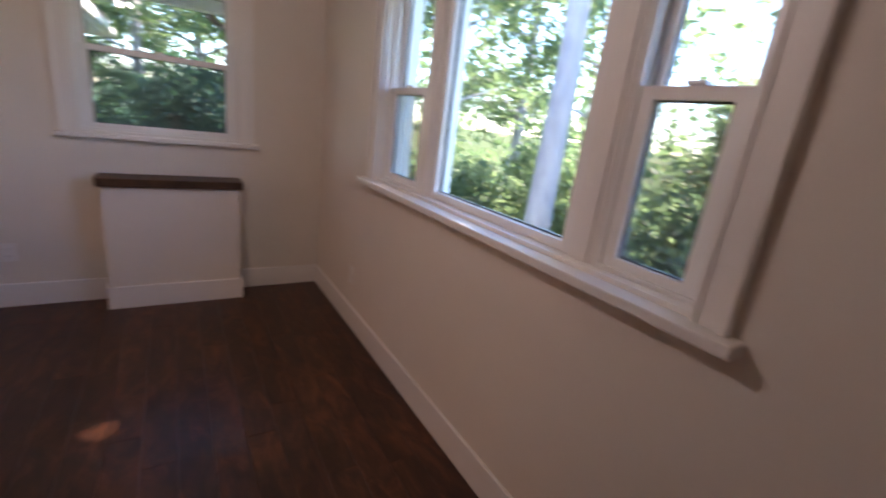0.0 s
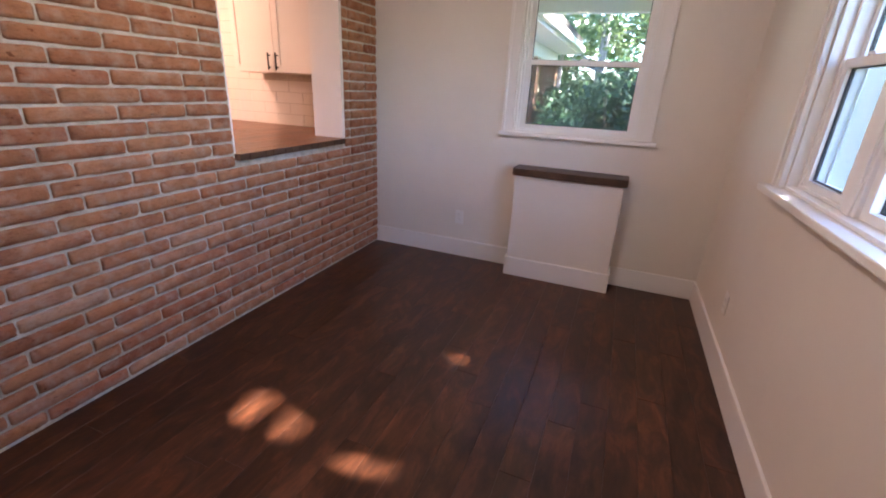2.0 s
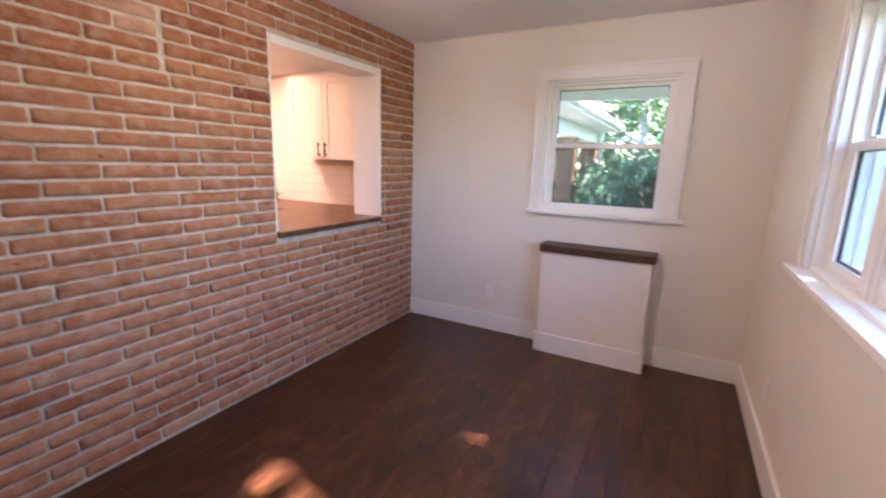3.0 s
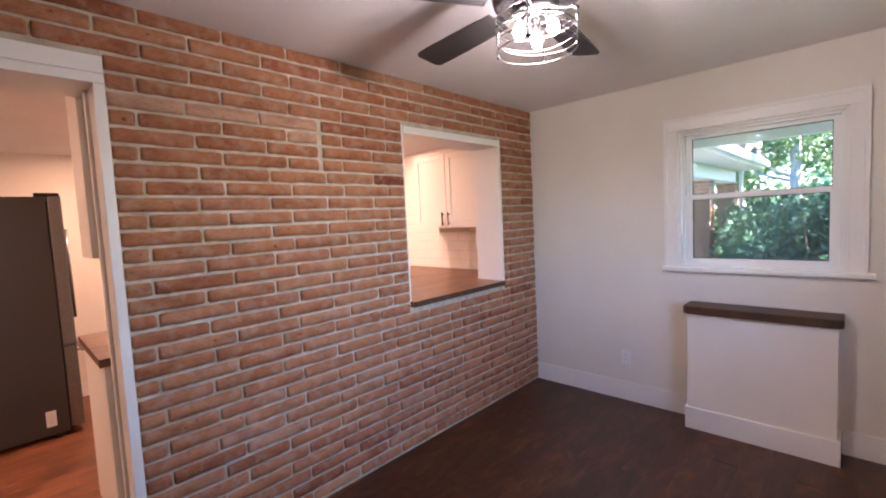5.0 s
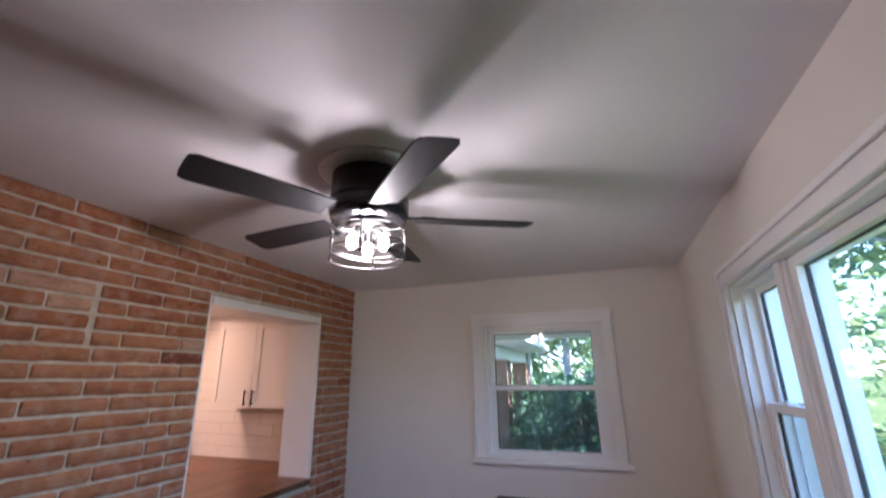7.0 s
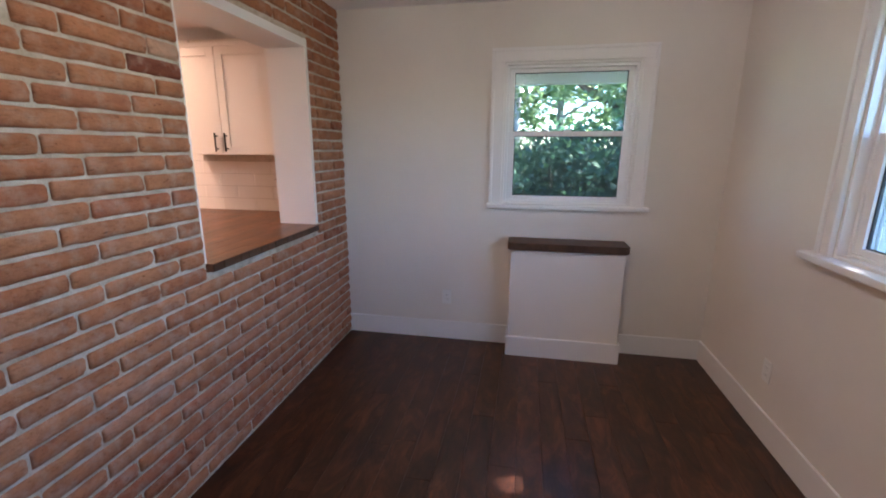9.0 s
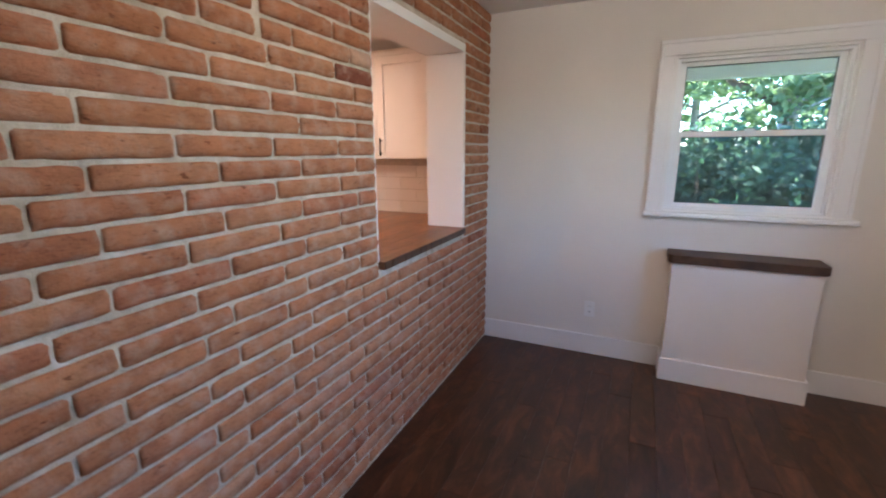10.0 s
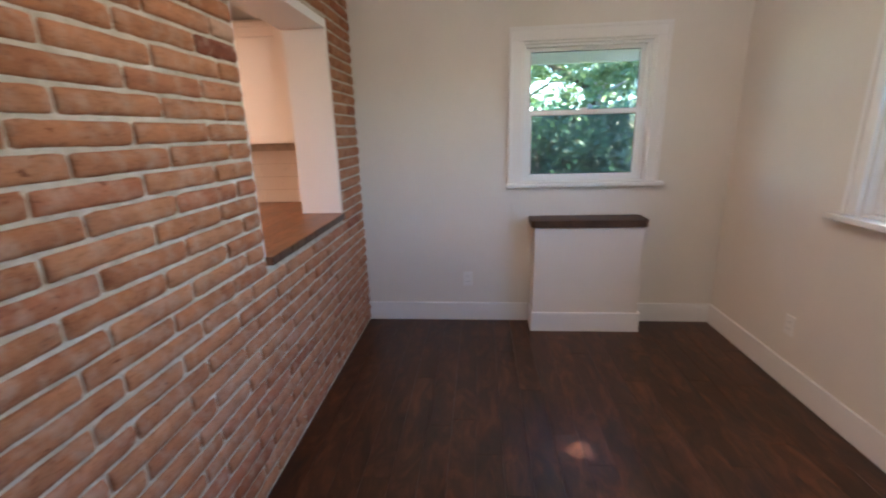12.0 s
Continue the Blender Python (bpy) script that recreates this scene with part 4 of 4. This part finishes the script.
# porch of the neighbouring wing
porch = thing("porch", (-1.2, 5.0, GZ), "white covered porch with brick piers and a gutter", "porch")
part("roof", boxes((-3.4, 0.70, 2.2, 8.4, 2.50, 2.62)), ROOF, porch)
part("soffit", boxes((-3.4, 0.66, 2.2, 8.35, 2.26, 2.29)), EXT_WHITE, porch)
bm = boxes((0.66, 0.70, 2.2, 8.4, 2.26, 2.50))
add_box(bm, 0.70, 0.80, 2.2, 8.42, 2.30, 2.42, bevel=0.02)
part("gutter", bm, EXT_WHITE, porch, "white metal gutter and fascia")
part("beam", boxes((-0.05, 0.20, 2.6, 8.2, 2.02, 2.2595)), EXT_WHITE, porch, "white boxed beam")
halves = {}
for turned, (wx, wy) in ((0, (0.168, 0.38)), (1, (0.35, 0.184))):
    bm = boxes((-wx / 2, wx / 2, -wy / 2, wy / 2, -0.029, 0.029), bevel=0.004)
    me = bpy.data.meshes.new("brick")
    bm.to_mesh(me)
    bm.free()
    me.materials.append(SHADED_PIER_BRICK)
    halves[turned] = me
for py in (3.3, 5.7, 8.0):
    pier = part("pier", boxes((-0.092, 0.242, py - 0.182, py + 0.182, GZ, 2.0195)), MORTAR, porch, "brick pier with the porch shade in its brown colour")
    for r in range(36):
        for side in (-1, 1):
            ob = new("brick", halves[r % 2])
            ob.parent = pier
            ob.location = (0.075 + (0.091 * side if r % 2 == 0 else 0), py + (0.098 * side if r % 2 else 0), GZ + 0.17 + r * 0.0667)
part("downspout", boxes((0.26, 0.34, 8.14, 8.22, GZ, 2.26), bevel=0.02), EXT_WHITE, porch)
bm = boxes((-0.02, 0.10, 3.5, 5.5, 0.36, 0.42), (-0.02, 0.10, 5.9, 7.8, 0.36, 0.42), bevel=0.005)
part("rail", bm, EXT_WHITE, porch)
part("floor_slab", boxes((-3.4, 0.30, 2.3, 8.3, GZ - 0.05, GZ + 0.12)), GROUT, porch)

# ---- bricks, planks ----
COURSE, PITCH, JOINT = 0.0697, 0.3215, 0.0105
BED = 0.0122
BR_H = COURSE - BED


def brick_mesh(length, seed, mat=None):
    rs = np.random.RandomState(seed)
    bm = bmesh.new()
    h = BR_H / 2
    prof = [(-0.02, -h), (0.0005, -h), (0.0062, -h * 0.86), (0.0100, -h * 0.5), (0.0112, 0.0), (0.0092, h * 0.5), (0.0048, h * 0.86), (0.0, h), (-0.02, h)]
    last = len(prof) - 1
    m = max(2, int(round(length / 0.04)))
    run = [(-length / 2, 0.0058), (-length / 2 + 0.010, 0.0012)] + [(-length / 2 + length * i / m, 0.0) for i in range(1, m)] + [(length / 2 - 0.010, 0.0012), (length / 2, 0.0058)]
    rows = []
    for y, end in run:
        row = []
        tip = end > 0.003
        for k, (px, pz) in enumerate(prof):
            jx = rs.normal() * 0.0016 if 0 < k < last else 0
            jz = rs.normal() * (0.0011 if k < 3 else 0.0005) if 0 < k < last else 0
            row.append(bm.verts.new((px - end + jx, y + (rs.normal() * 0.0012 if tip and 0 < k < last else 0), pz + jz)))
        rows.append(row)
    for a, b in zip(rows, rows[1:]):
        for k in range(len(prof) - 1):
            bm.faces.new((a[k], a[k + 1], b[k + 1], b[k])).smooth = True
    bm.faces.new(rows[0])
    bm.faces.new(rows[-1][::-1])
    bmesh.ops.recalc_face_normals(bm, faces=bm.faces[:])
    me = bpy.data.meshes.new("brick")
    bm.to_mesh(me)
    bm.free()
    me.materials.append(mat or BRICK)
    return me


FULL = [brick_mesh(PITCH - JOINT, 100 + i) for i in range(14)]
rng = random.Random(11)
pieces = []
for r in range(35):
    zc = H - 0.0284 - r * COURSE
    blocked = []
    if PASS[2] < zc < PASS[3]:
        blocked.append((PASS[0] - 0.004, PASS[1] + 0.008))
    if zc < DOORWAY[3]:
        blocked.append((DOORWAY[0], DOORWAY[1]))
    shift = -2.972 + max(0.0, 0.03 - 0.004 * r) if r % 2 == 0 else -2.763 - (0.025 if r == 5 else 0.0)
    shift += rng.uniform(-0.006, 0.006)
    heads = [shift + PITCH * k + rng.uniform(-0.007, 0.007) for k in range(-7, 11)]
    if 5 <= r <= 8:
        heads = [h for h in heads if abs(h + 2.14) > 0.05] + [-2.143]
        heads.sort()
    for a, b in zip(heads, heads[1:]):
        segs = [(a + JOINT / 2 + (0.009 if abs(a + 2.143) < 1e-6 else 0), b - JOINT / 2 - (0.009 if abs(b + 2.143) < 1e-6 else 0))]
        for lo, hi in blocked:
            nxt = []
            for u, v in segs:
                if v <= lo or u >= hi:
                    nxt.append((u, v))
                    continue
                if u < lo - 0.03:
                    nxt.append((u, lo - 0.003))
                if v > hi + 0.03:
                    if hi > -1.0 and v > hi + 0.11:
                        nxt += [(hi + 0.003, hi + 0.068), (hi + 0.074, v)]
                    else:
                        nxt.append((hi + 0.003, v))
            segs = nxt
        for u, v in segs:
            u, v = max(u, SOUTH + 0.002), min(v, -0.003)
            if v - u > 0.025:
                pieces.append((r, u, v, zc))
hidden = bmesh.new()
for r, u, v, zc in pieces:
    L = v - u
    jitter = Matrix.Translation((rng.uniform(-0.003, 0.002), (u + v) / 2, zc + rng.uniform(-0.0015, 0.0015))) @ Matrix.Rotation(rng.uniform(-0.006, 0.006), 4, "X")
    if v < -3.3:
        me = brick_mesh(L, 5)
        me.transform(jitter)
        hidden.from_mesh(me)
        bpy.data.meshes.remove(me)
        continue
    near = abs(L - (PITCH - JOINT)) < 0.03
    pale = (r == 5 and v < -2.12) or (r in (7, 8) and -1.78 < u and v < -1.5) or (r == 6 and -2.5 < u < -2.2)
    dark = r == 9 and -1.80 < u and v < -1.5
    if pale or dark:
        near = False
        me = brick_mesh(L, 700 + r, BRICK_PALE if pale else BRICK_DARK)
    else:
        me = FULL[rng.randrange(len(FULL))] if near else brick_mesh(L, 300 + rng.randrange(40))
    ob = new("brick", me)
    ob.parent = wall_west
    ob.matrix_basis = jitter @ Matrix.Diagonal((1, L / (PITCH - JOINT) if near else 1, 1, 1))
tagged(part("mortar_fillet", boxes((-0.002, 0.003, DOORWAY[1] + 0.002, -0.017, 0.0005, 0.014), bevel=0.001), MORTAR, wall_west), "rough grey mortar strip along the floor")
tagged(part("brickwork", hidden, BRICK, wall_west), kind="stuff")


def planks(parent, x0, x1, y0, y1, width, length, mat, seed):
    rg = random.Random(seed)
    made = {}
    x = x0
    while x < x1 - 0.002:
        w = min(width, x1 - x)
        y = y0 - rg.uniform(0, length)
        while y < y1:
            a, b = max(y, y0), min(y + length, y1)
            if b - a > 0.01:
                key = (round(w, 4), round(b - a, 3))
                if key not in made:
                    bb = bmesh.new()
                    add_box(bb, -w / 2 + 0.0004, w / 2 - 0.0004, -(b - a) / 2 + 0.0004, (b - a) / 2 - 0.0004, -0.0115, 0.0, bevel=0.0007, seg=1)
                    me = bpy.data.meshes.new("plank")
                    bb.to_mesh(me)
                    bb.free()
                    me.materials.append(mat)
                    made[key] = me
                ob = new("plank", made[key])
                ob.parent = parent
                ob.location = (x + w / 2, (a + b) / 2, rg.uniform(-0.0003, 0.0))
            y += length
        x += width


planks(floor, 0.0, EAST, SOUTH, 0.0, 0.127, 1.22, FLOOR_WOOD, 5)
planks(kitchen_floor, KWEST, -0.25, SOUTH, 0.0, 0.127, 1.22, KITCHEN_WOOD, 6)
planks(kitchen_floor, -0.25, 0.0, DOORWAY[0], DOORWAY[1], 0.127, 1.22, FLOOR_WOOD, 7)
